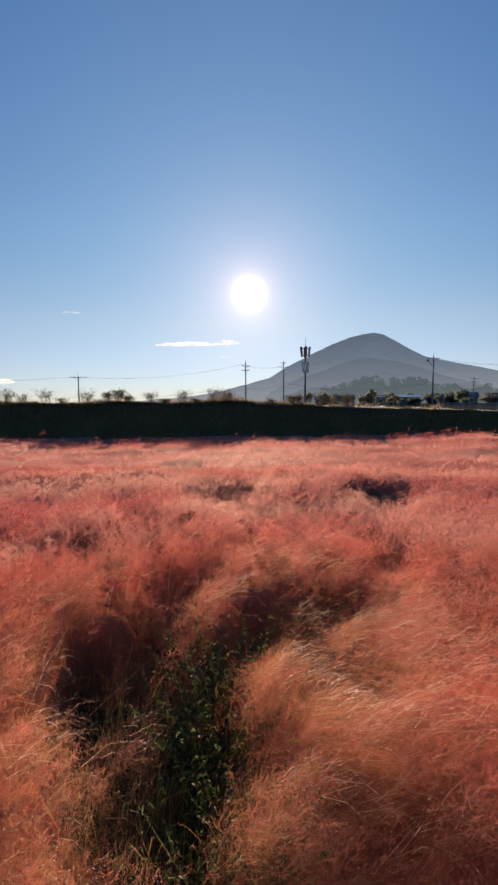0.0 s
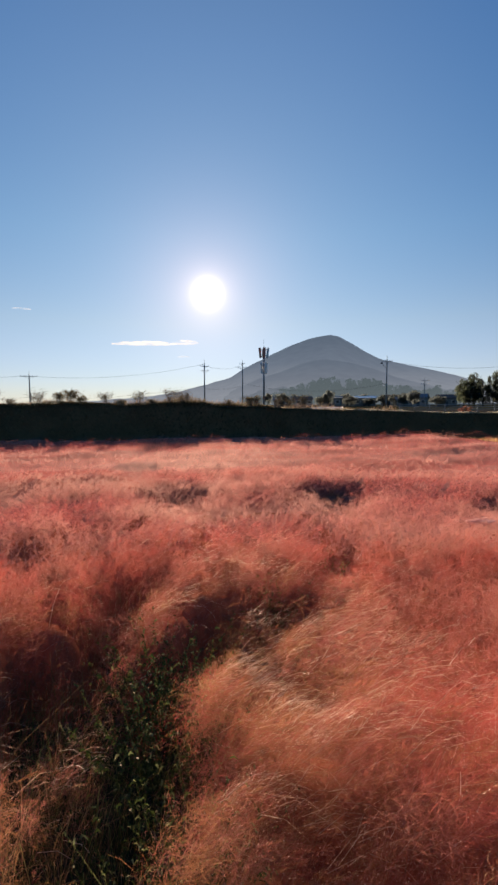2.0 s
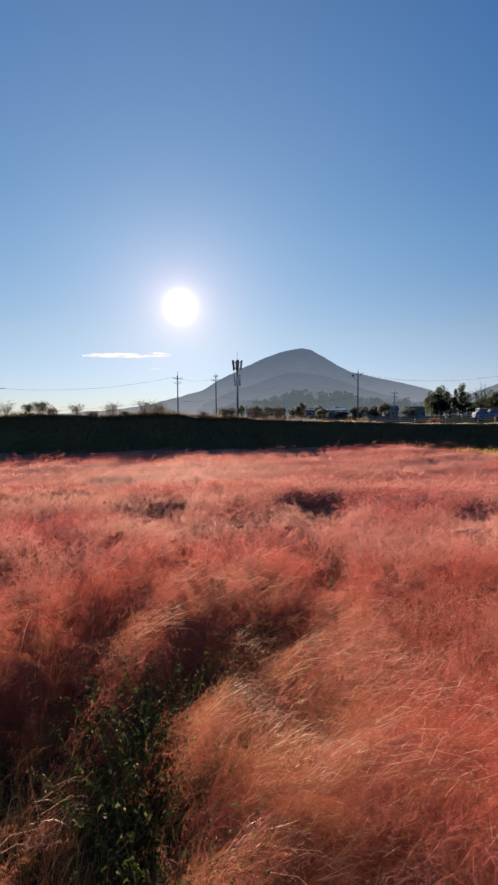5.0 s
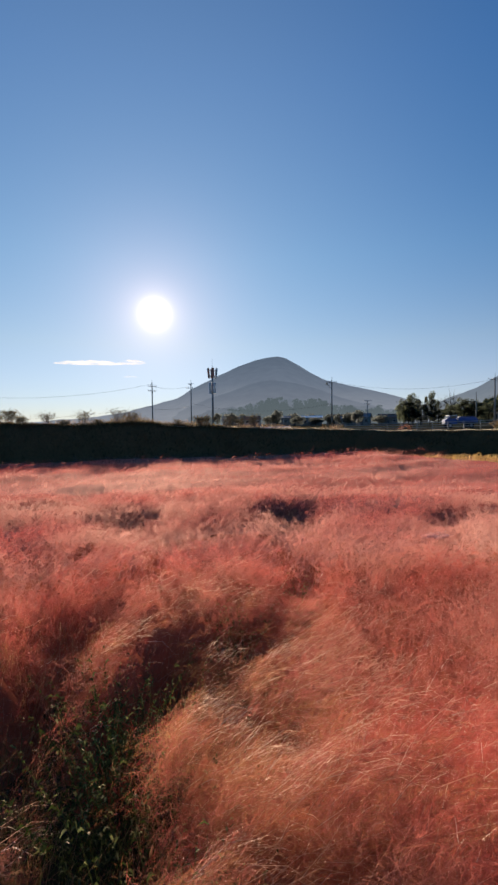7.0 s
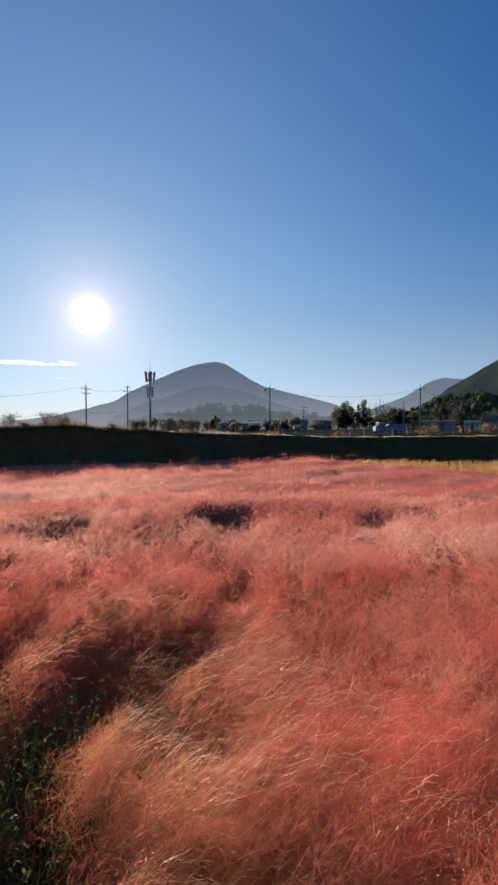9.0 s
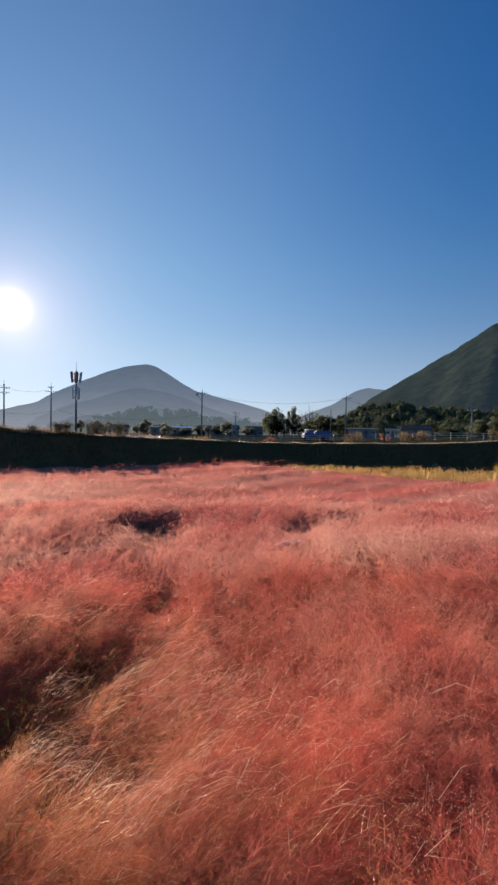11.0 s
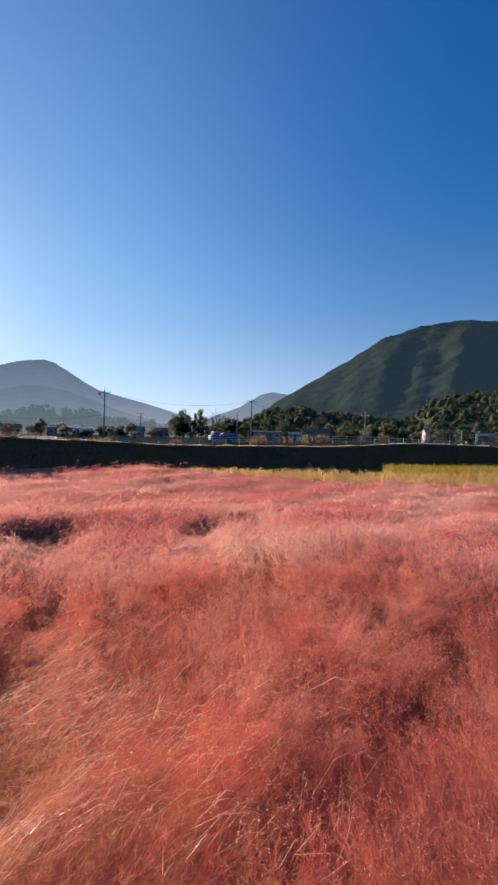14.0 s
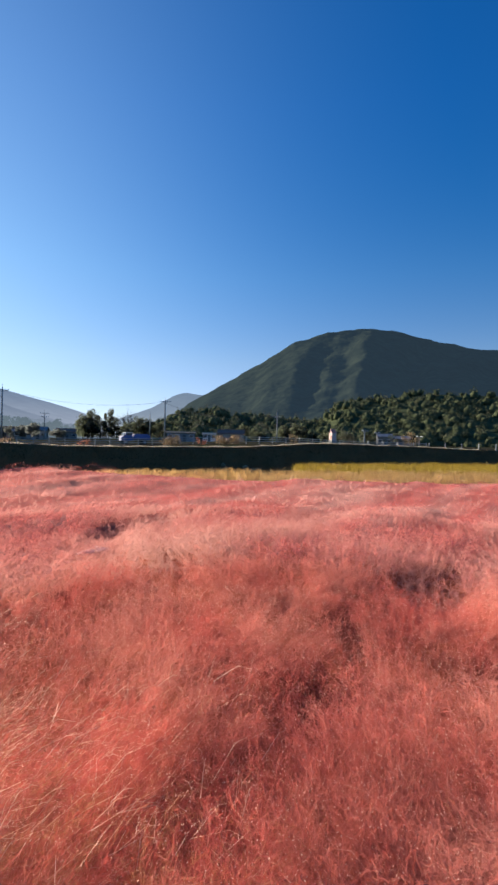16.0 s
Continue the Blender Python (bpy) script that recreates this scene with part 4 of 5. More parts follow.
def cable(a, b, sag, drop=0.0, radius=0.022):
    a, b = Vector(a) - Vector((0, 0, drop)), Vector(b) - Vector((0, 0, drop))
    cu = bpy.data.curves.new("power_cable", "CURVE")
    cu.dimensions, cu.bevel_depth, cu.bevel_resolution = "3D", radius, 1
    sp = cu.splines.new("POLY")
    sp.points.add(24)
    for i in range(25):
        u = i / 24
        q = a.lerp(b, u)
        sp.points[i].co = (q.x, q.y, q.z - sag * 4 * u * (1 - u), 1)
    cu.materials.append(DARK_STEEL)
    return tagged(new("power_cable", cu), "thin dark sagging overhead power cable", "cable", "overhead cables")


def beyond(az, dist, z):
    x, y = place(az, dist)
    return Vector((x, y, z))


cable(beyond(-48, 150, 9.0), POLES["far_left"], 1.2, 1.0)
cable(POLES["far_left"], POLES["a"], 1.6, 1.1)
cable(POLES["far_left"], POLES["a"], 0.9, 6.6)
cable(beyond(-48, 150, 4.0), POLES["far_left"], 0.5, 6.0)
cable(POLES["a"], POLES["b"], 0.8, 1.6)
cable(POLES["a"], POLES["b"], 0.5, 7.2)
cable(POLES["b"], POLES["c"], 2.0, 6.5)
cable(POLES["c"], POLES["d"], 1.9, 1.3)
cable(POLES["d"], POLES["e"], 2.2, 1.6)
cable(POLES["e"], beyond(80, 130, 7.5), 1.5, 2.2)


def antenna_mast():
    az, dist = 7.2, 105
    x, y = place(az, dist)
    z0 = float(land_z(x, y))
    h = 1.75 + dist * math.tan(radians(7.15)) - z0
    m = thing("antenna_mast", x, y, z0, 8, "grey steel telecom mast with two rings of panel antennas", "mast")
    part("pole", add_rod(bmesh.new(), (0, 0, -0.4), (0, 0, h), 0.26, 0.17, 14), STEEL, m, smooth=True)
    part("lightning_rod", add_rod(bmesh.new(), (0, 0, h), (0, 0, h + 2.0), 0.05, 0.02, 6), STEEL, m)
    for ring, (z, n, rad, size) in enumerate(((h - 1.3, 6, 1.05, 2.3), (h - 4.8, 4, 0.75, 2.5))):
        for dz in (-0.7, 0.7):
            bm = bmesh.new()
            for k in range(16):
                a, b = math.tau * k / 16, math.tau * (k + 1) / 16
                add_rod(bm, (math.cos(a) * rad * 0.8, math.sin(a) * rad * 0.8, z + dz), (math.cos(b) * rad * 0.8, math.sin(b) * rad * 0.8, z + dz), 0.035, 0.035, 5)
            for k in range(4):
                a = math.tau * k / 4
                add_rod(bm, (0, 0, z + dz), (math.cos(a) * rad * 0.8, math.sin(a) * rad * 0.8, z + dz), 0.03, 0.03, 5)
            part("platform_ring", bm, STEEL, m)
        for k in range(n):
            a = 360 * k / n + 20
            lean = 7 if ring == 0 else 3
            bm = add_box(bmesh.new(), 0.16, 0.66 if ring == 0 else 0.50, size, pose(0, 0, z, 0, 0, a) @ pose(rad, 0, 0, 0, lean, 0), 0.03)
            part("panel_antenna", bm, RED_PANEL if k in (1, 3, 4) and ring == 0 else WHITE, m)


antenna_mast()

# ---- road, rail, vehicles, houses ----


def road_line(az):
    return place(az, float(np.interp(az, [-40, 10, 32, 54, 66, 80], [80, 62, 52, 52, 62, 85])))


def build_road():
    verts, faces = [], []
    azs = np.arange(-40, 84, 1.0)
    for a in azs:
        x, y = road_line(a)
        k = math.hypot(x, y)
        for d in (1.2, 7.4):
            px, py = x * (k + d) / k, y * (k + d) / k
            verts.append((px, py, float(land_z(px, py)) + 0.03))
    for i in range(len(azs) - 1):
        faces.append((2 * i, 2 * i + 1, 2 * i + 3, 2 * i + 2))
    tagged(mesh_object("road", verts, faces, ROAD), "grey asphalt country road beyond the embankment", "road", kind="structure")


build_road()


def guard_rail():
    g = thing("guard_rail", 0, 0, 0, 0, "pale galvanised three-rail roadside guard rail", "guard rail")
    azs = np.arange(24, 75, 1.7)
    pts = []
    for a in azs:
        x, y = road_line(a)
        pts.append(Vector((x, y, float(land_z(x, y)))))
    for p in pts:
        bm = add_rod(bmesh.new(), p - Vector((0, 0, 0.2)), p + Vector((0, 0, 0.85)), 0.045, 0.045, 8)
        part("post", bm, STEEL, g)
    for z in (0.28, 0.52, 0.76):
        bm = bmesh.new()
        for a, b in zip(pts, pts[1:]):
            d = b - a
            m = Matrix.Translation((a + b) / 2 + Vector((0, 0, z))) @ d.to_track_quat("X", "Z").to_matrix().to_4x4()
            add_box(bm, d.length, 0.05, 0.065, m @ pose(0, -0.09, 0))
            part("rail", bm, STEEL, g)
            bm = bmesh.new()
        bm.free()


guard_rail()


def marker_post(az, dist):
    """A short pale post by the field road."""
    x, y = place(az, dist)
    p = thing("marker_post", x, y, float(land_z(x, y)), 0, "short white roadside post on the embankment top", "post", "roadside posts")
    part("shaft", add_rod(bmesh.new(), (0, 0, -0.15), (0, 0, 0.70), 0.055, 0.05, 8), STEEL, p)
    part("cap", add_rod(bmesh.new(), (0, 0, 0.70), (0, 0, 0.78), 0.07, 0.045, 8), STEEL, p)


for k in range(9):
    marker_post(66.6 + 1.75 * k, 57)


def blue_truck():
    az, dist = 37.0, 57
    x, y = place(az, dist)
    t = thing("small_truck", x, y, float(land_z(x, y)) + 0.03, -20, "small blue farm truck with white cab roof parked by the road", "truck")
    bm = add_box(bmesh.new(), 1.35, 1.5, 0.62, pose(-0.95, 0, 0.72), 0.09)
    add_box(bm, 1.0, 1.40, 0.44, pose(-0.78, 0, 1.20), 0.14)
    part("cab", bm, BLUE_PAINT, t)
    part("cab_roof", box(0.95, 1.3, 0.06, -0.76, 0, 1.44, 0.02), WHITE, t, "white cab roof")
    part("windscreen", box(0.03, 1.2, 0.30, -1.30, 0, 1.22, 0.0, 0, 12, 0), GLASS_DARK, t)
    part("side_window", box(0.6, 1.43, 0.26, -0.78, 0, 1.24, 0.02), GLASS_DARK, t)
    bm = add_box(bmesh.new(), 2.1, 1.55, 0.10, pose(0.85, 0, 0.68))
    for s in (-1, 1):
        add_box(bm, 2.1, 0.05, 0.38, pose(0.85, s * 0.76, 0.9))
    add_box(bm, 0.05, 1.5, 0.38, pose(1.88, 0, 0.9))
    part("load_bed", bm, BLUE_PAINT, t)
    part("cover", box(1.9, 1.4, 0.36, 0.85, 0, 1.12, 0.12), BLUE_PAINT, t, "blue tarpaulin over the load")
    for wx in (-1.1, 1.2):
        for s in (-1, 1):
            bm = add_rod(bmesh.new(), (wx, s * 0.62, 0.28), (wx, s * 0.80, 0.28), 0.28, 0.28, 16)
            w = part("wheel", bm, TYRE, t)
            part("rim", add_rod(bmesh.new(), (wx, s * 0.79, 0.28), (wx, s * 0.82, 0.28), 0.16, 0.14, 12), STEEL, w)


blue_truck()


def house(az, dist, wide, deep, tall, rise, wall, roof, turn, label, windows=3, name="house"):
    x, y = place(az, dist)
    h = thing(name, x, y, float(land_z(x, y)), turn, label, "house", "village houses")
    bm = bmesh.new()
    w, d = wide / 2, deep / 2
    v = [bm.verts.new(p) for p in ((-w, -d, -0.3), (w, -d, -0.3), (w, d, -0.3), (-w, d, -0.3), (-w, -d, tall), (w, -d, tall), (w, d, tall), (-w, d, tall), (-w, 0, tall + rise), (w, 0, tall + rise))]
    for f in ((0, 1, 5, 4), (2, 3, 7, 6), (1, 2, 6, 9, 5), (3, 0, 4, 8, 7)):
        bm.faces.new([v[i] for i in f])
    part("wall", bm, wall, h)
    slope, ang = math.hypot(d + 0.35, rise * (d + 0.35) / d), math.degrees(math.atan2(rise, d))
    for s in (-1, 1):
        m = pose(0, s * (d + 0.35) / 2, tall + rise - rise * (d + 0.35) / d / 2 + 0.08, -s * ang, 0, 0)
        part("roof", add_box(bmesh.new(), wide + 0.7, slope, 0.14, m, 0.02), roof, h)
    part("ridge_cap", box(wide + 0.72, 0.3, 0.16, 0, 0, tall + rise + 0.12, 0.04), roof, h)
    n = windows
    for k in range(n):
        wx = -w + wide * (k + 0.5) / n
        if k == n // 2:
            part("door", box(0.95, 0.08, 2.0, wx, -d - 0.02, 1.0, 0.01), DARK_STEEL, h)
        else:
            f = part("window", box(1.3, 0.08, 1.1, wx, -d - 0.02, 1.5, 0.01), WHITE, h)
            part("pane", box(1.14, 0.04, 0.94, wx, -d - 0.06, 1.5), GLASS_DARK, f)
    return h


for spec in ((9.6, 150, 5.5, 5, 2.2, 1.0, WALL_B, ROOF_A, -14), (12.2, 165, 6, 5, 2.4, 1.0, WALL_A, ROOF_B, -6), (15.6, 148, 7.5, 5, 2.6, 0.5, WALL_B, ROOF_A, -20), (17.6, 170, 6, 6, 2.2, 0.9, WALL_A, ROOF_A, -12),
             (19.9, 152, 6.5, 5, 2.7, 0.5, WALL_B, FILM_WHITE, -22), (22.8, 168, 5.5, 5, 2.6, 1.2, WALL_A, ROOF_B, -30), (24.4, 150, 4.5, 5, 2.0, 0.8, WALL_B, ROOF_A, -18), (26.2, 160, 5, 5, 2.8, 1.1, WALL_A, ROOF_A, -35),
             (29.2, 185, 7, 6, 2.8, 1.2, WALL_B, ROOF_B, -28), (49.2, 150, 8.4, 6, 2.6, 1.3, WALL_A, ROOF_B, -52), (68.5, 160, 4.5, 5, 3.0, 0.9, WALL_B, ROOF_A, -66), (70.4, 165, 6, 5, 2.4, 0.9, WALL_B, ROOF_A, -70)):
    house(*spec, label="low village house with a " + {ROOF_A: "blue-grey", ROOF_B: "red-brown", FILM_WHITE: "pale metal"}[spec[7]] + " gabled roof")
house(42.8, 140, 8.5, 5, 2.5, 0.35, ROOF_A, WALL_B, -43, "long grey-blue farm shed with a flat roof", 4, "farm_shed")
house(46.4, 145, 4.0, 4, 2.2, 0.5, WHITE, WALL_A, -46, "small white farm shed beside the road", 3, "farm_shed")


def greenhouse(az, dist, length, wide, tall, turn):
    x, y = place(az, dist)
    g = thing("greenhouse_tunnel", x, y, float(land_z(x, y)), turn, "low white plastic-film greenhouse tunnel", "greenhouse", "greenhouse tunnels")
    verts, faces = [], []
    for i in range(15):
        for k in range(13):
            a = math.pi * k / 12
            puff = 1 + (0.02 if i % 2 else 0.0)
            verts.append((-length / 2 + length * i / 14, -math.cos(a) * wide / 2 * puff, math.sin(a) * tall * puff))
    for i in range(14):
        for k in range(12):
            faces.append((i * 13 + k, (i + 1) * 13 + k, (i + 1) * 13 + k + 1, i * 13 + k + 1))
    faces += [tuple(range(13)), tuple(range(14 * 13, 15 * 13))]
    mesh_object("film", verts, faces, FILM_WHITE, g, smooth=True)
    for i in range(0, 15, 2):
        bm = bmesh.new()
        for k in range(12):
            a, b = math.pi * k / 12, math.pi * (k + 1) / 12
            xx = -length / 2 + length * i / 14
            add_rod(bm, (xx, -math.cos(a) * wide / 2 * 1.03, math.sin(a) * tall * 1.03), (xx, -math.cos(b) * wide / 2 * 1.03, math.sin(b) * tall * 1.03), 0.025, 0.025, 5)
        part("hoop", bm, STEEL, g)


greenhouse(15.2, 58, 4.0, 1.6, 0.48, -14)
greenhouse(2.6, 70, 2.6, 1.6, 0.7, -2)


PINK_WHITE = surface("pink_white_board", (0.50, 0.33, 0.28), (0.66, 0.48, 0.42), 3, 0.7, 0, 0.1)


def kiosk():
    az, dist = 62.2, 72
    x, y = place(az, dist)
    z = float(land_z(x, y))
    k = thing("sign_booth", x, y, z + 0.8, -118, "narrow pink-white gabled sign booth beside the road", "booth")
    bm = bmesh.new()
    w, d, h, r = 0.42, 0.4, 1.2, 0.55
    v = [bm.verts.new(p) for p in ((-w, -d, 0), (w, -d, 0), (w, d, 0), (-w, d, 0), (-w, -d, h), (w, -d, h), (w, d, h), (-w, d, h), (0, -d, h + r), (0, d, h + r))]
    for f in ((0, 1, 5, 8, 4), (2, 3, 7, 9, 6), (1, 2, 6, 5), (3, 0, 4, 7), (3, 2, 1, 0), (4, 8, 9, 7), (8, 5, 6, 9)):
        bm.faces.new([v[i] for i in f])
    part("body", bm, PINK_WHITE, k)
    for s in (-1, 1):
        part("roof", add_box(bmesh.new(), 0.78, 0.95, 0.06, pose(s * w / 2, 0, h + r / 2 + 0.06, 0, s * math.degrees(math.atan2(r, w)), 0), 0.01), RED_PANEL, k, "faded red roof board")
    part("panel", box(0.5, 0.05, 0.6, 0.04, -d - 0.03, 0.5, 0.01), RED_PANEL, k, "red-brown panel on the front")
    part("plinth", box(1.0, 0.95, 1.1, 0, 0, -0.52, 0.03), CONCRETE, k)


kiosk()

# ---- growth on the bank ----


TWIG = blade_material("dry_twig", [(0.0, (0.05, 0.04, 0.03)), (0.7, (0.13, 0.10, 0.07)), (1.0, (0.26, 0.20, 0.13))], passing=0.2, gloss=0.03)
BROWNLEAF = blade_material("brown_leaf", [(0.0, (0.07, 0.06, 0.03)), (0.7, (0.15, 0.12, 0.06)), (1.0, (0.30, 0.24, 0.13))], passing=0.4, gloss=0.03)


def shrub(az, tall, seed, leafy, mat_leaf=BROWNLEAF):
    r = np.random.default_rng(seed)
    b = 18.3
    for _ in range(20):
        x, y = place(az, b)
        b += float(foot_y(x)) + 1.2 - y
    x, y = place(az, b)
    s = thing("shrub", x, y, float(crest_z(x)) - 0.05, 0, "dry half-bare shrub with seed heads on the embankment top" if leafy < 120 else "brown leafy shrub on the embankment top", "shrub", "shrubs on the bank")
    n = 22
    base = np.stack([r.normal(size=n) * 0.06, r.normal(size=n) * 0.06, np.zeros(n)], 1)
    lean = np.stack([r.normal(size=n) * 0.30, r.normal(size=n) * 0.2, r.uniform(0.7, 1.0, n)], 1) * tall
    tip = base + lean
    mid = base + lean * 0.5 + r.normal(size=(n, 3)) * 0.03
    k = r.integers(0, n, 190)
    u = r.uniform(0.45, 1, 190)[:, None]
    tb = base[k] + lean[k] * u
    tt = tb + np.stack([r.normal(size=190) * 0.12, r.normal(size=190) * 0.12, np.abs(r.normal(size=190)) * 0.08], 1) * tall / 0.6
    bb, mm, tt2 = np.concatenate([base, tb]), np.concatenate([mid, (tb + tt) / 2]), np.concatenate([tip, tt])
    ob = ribbons("branch", bb, mm, tt2, np.concatenate([np.full(n, 0.018), np.full(190, 0.009)]), TWIG)
    ob.parent = s
    ob["kind"] = "stuff"
    leafy = int(leafy * 1.9)
    j = r.integers(0, len(tt2), leafy)
    p = tt2[j] + r.normal(size=(leafy, 3)) * 0.035 * tall / 0.6
    cards("foliage", p, r.normal(size=(leafy, 3)), r.uniform(0.025, 0.065, leafy), mat_leaf, s)
    return s


for k, (az, tall, leafy) in enumerate(((-28.4, 0.62, 160), (-26.9, 0.45, 70), (-24.4, 0.66, 60), (-22.8, 0.30, 90), (-20.0, 0.66, 40), (-17.6, 0.42, 260), (-16.5, 0.52, 420), (-15.3, 0.34, 260), (-12.3, 0.52, 90),
                                       (-10.6, 0.25, 160), (-8.4, 0.56, 140), (-6.9, 0.25, 100), (-4.6, 0.62, 60), (-2.8, 0.50, 50), (2.9, 0.32, 60), (5.6, 0.42, 240), (6.4, 0.50, 130), (10.6, 0.42, 60), (12.5, 0.60, 170), (9.2, 0.5, 10))):
    shrub(az, tall, 300 + k, leafy)


def bank_blades(name, label, seed, n, x0, x1, back, tall, mat, lean=0.3):
    r = np.random.default_rng(seed)
    x = r.uniform(x0, x1, n)
    y = foot_y(x) + r.uniform(back[0], back[1], n)
    z = crest_z(x) - 0.03
    h = tall(x) * r.uniform(0.4, 1.15, n)
    base = np.stack([x, y, z], 1)
    way = np.stack([r.normal(size=n) * lean + 0.12, r.normal(size=n) * lean, np.ones(n)], 1)
    tip = base + way * h[:, None]
    mid = base + way * h[:, None] * 0.55 + np.array([0, 0, 0.02])
    return tagged(ribbons(name, base, mid, tip, r.uniform(0.007, 0.016, n), mat), label, "dry grass", kind="stuff")


def golden(x):
    return 0.05 + 0.34 * np.exp(-((x + 0.9) / 1.0) ** 2) + 0.20 * np.exp(-((x - 1.6) / 0.8) ** 2) + 0.12 * np.exp(-((x - 12.5) / 1.2) ** 2) + 0.16 * np.exp(-((x - 20.5) / 1.0) ** 2) + 0.03 * np.sin(x * 3.1)


bank_blades("dry_grass", "dry golden grass along the top of the embankment", 401, 11000, -30, 4, (0.9, 1.7), lambda x: np.maximum(golden(x), 0.04), AUTUMN)
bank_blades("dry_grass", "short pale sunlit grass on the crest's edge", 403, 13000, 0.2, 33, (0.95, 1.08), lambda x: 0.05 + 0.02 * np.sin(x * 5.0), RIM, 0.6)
bank_blades("dry_grass", "pale dry grass tufts behind the bank crest", 402, 5000, -30, 8, (1.4, 2.4), lambda x: 0.20 + 0.1 * np.sin(x * 1.7) + 0 * x, STRAW)


def autumn_bush(az, dist, wide, tall, seed, mat, label):
    r = np.random.default_rng(seed)
    x, y = place(az, dist)
    b = thing("bush", x, y, float(land_z(x, y)), 0, label, "bush", "roadside bushes")
    bm = bmesh.new()
    for _ in range(9):
        e = Vector((r.normal() * wide * 0.25, r.normal() * wide * 0.25, tall * r.uniform(0.5, 0.9)))
        add_rod(bm, (0, 0, -0.1), e, 0.03, 0.01, 5)
    part("stem", bm, BARK, b)["kind"] = "stuff"
    p, nrm = crown_points(r, 0, 0, tall * 0.5, wide * 0.5, tall * 0.5, 16, 40)
    cards("foliage", p, nrm, wide * r.uniform(0.04, 0.09, len(p)), mat, b)


REDLEAF = blade_material("red_leaf", [(0.0, (0.25, 0.07, 0.04)), (0.6, (0.45, 0.16, 0.09)), (1.0, (0.60, 0.30, 0.16))], passing=0.45, gloss=0.04)
for k, (az, dist, wide, tall, mat, label) in enumerate((
        (42.0, 46, 2.0, 1.0, AUTUMN, "yellow-brown dry roadside bush"), (41.0, 47, 1.4, 0.8, AUTUMN, "yellow-brown dry roadside bush"), (45.4, 44, 1.2, 0.8, REDLEAF, "small red-leaved roadside bush"),
        (48.6, 46, 2.6, 1.05, AUTUMN, "wide yellow-brown roadside bush"), (50.0, 46, 1.6, 0.9, AUTUMN, "yellow-brown dry roadside bush"), (57.2, 48, 1.2, 1.2, AUTUMN, "yellow-brown dry roadside bush"),
        (31.3, 42, 1.1, 0.7, REDLEAF, "small red-leaved roadside bush"), (64.2, 90, 4.0, 3.2, LEAF, "green round shrub by the road"), (71.5, 95, 4.0, 3.0, AUTUMN, "brown shrub by the road"), (69.2, 100, 3.4, 2.6, LEAF, "green round shrub by the road"))):
    autumn_bush(az, dist, wide, tall, 500 + k, mat, label)

# ---- rice beside the grass ----


def rice(name, label, seed, n, inside, box4, tall, mat):
    r = np.random.default_rng(seed)
    x, y = r.uniform(box4[0], box4[1], n), r.uniform(box4[2], box4[3], n)
    m = inside(x, y)
    x, y = x[m], y[m]
    k = len(x)
    h = tall * r.uniform(0.72, 1.0, k) * (1 + 0.06 * waves(x, y, 14, 2.2, 2))
    base = np.stack([x, y, 0.25 * h], 1)
    way = np.stack([r.normal(size=k) * 0.16 + 0.08, r.normal(size=k) * 0.16, np.ones(k)], 1)
    mid = base + way * (h * 0.66)[:, None]
    tip = base + way * (h * 0.72)[:, None] + np.stack([r.normal(size=k) * 0.10, r.normal(size=k) * 0.10, r.uniform(-0.10, 0.05, k)], 1)
    return tagged(ribbons(name, base, mid, tip, r.uniform(0.007, 0.015, k), mat, wmid=1.0), label, "rice", kind="stuff")


def front_line(x):
    return np.interp(x, [6.6, 7.4, 8.5, 10.2, 12.2, 14.4, 20], [13.4, 12.6, 10.1, 7.5, 5.1, 3.0, -2.2])


def back_line(x):
    return np.interp(x, [6.6, 10.1, 13.5, 17, 21, 26], [13.0, 11.6, 9.0, 6.2, 2.6, -2])


def far_line(x):
    return np.minimum(foot_y(x) - 1.6, np.interp(x, [17.5, 22.8, 27.9, 34], [11.2, 8.6, 4.8, 0.5]))


rice("rice", "ripe golden rice at the edge of the pink field", 601, 90000, lambda x, y: (y > front_line(x)) & (y < back_line(x)), (6.6, 26, -2, 13), 0.84, RICE)
rice("rice", "late yellow-green rice behind the ripe strip", 602, 62000, lambda x, y: (y > back_line(x)) & (y < far_line(x)) & (x > 1.57 * y), (13.5, 34, -2, 12), 0.90, RICE_GREEN)


def bank_cover():
    """Dark weeds matting the shaded face of the bank."""
    r = np.random.default_rng(404)
    n = 26000
    x, u = r.uniform(-26, 34, n), r.uniform(0.12, 1.0, n)
    base = np.stack([x + 0.15 * u, foot_y(x) + 1.0 * u - 0.03, crest_z(x) * np.interp(u, [0, 0.15, 0.45, 0.8, 1.0], [0.1, 0.25, 0.62, 0.9, 0.99]) - 0.02], 1)
    way = np.stack([r.normal(size=n) * 0.5, -0.35 + r.normal(size=n) * 0.35, 0.8 + 0 * x], 1) * r.uniform(0.05, 0.16, (n, 1))
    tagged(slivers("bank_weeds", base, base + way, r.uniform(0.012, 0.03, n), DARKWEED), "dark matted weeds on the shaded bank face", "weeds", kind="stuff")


# weed colour kept dark, taking in some shade of the bank face
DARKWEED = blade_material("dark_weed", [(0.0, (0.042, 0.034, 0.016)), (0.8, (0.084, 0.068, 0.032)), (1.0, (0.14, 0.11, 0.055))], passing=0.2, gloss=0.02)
bank_cover()

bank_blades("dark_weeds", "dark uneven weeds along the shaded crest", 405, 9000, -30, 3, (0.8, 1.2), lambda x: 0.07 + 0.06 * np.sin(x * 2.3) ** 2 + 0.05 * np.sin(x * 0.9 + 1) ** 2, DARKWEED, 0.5)

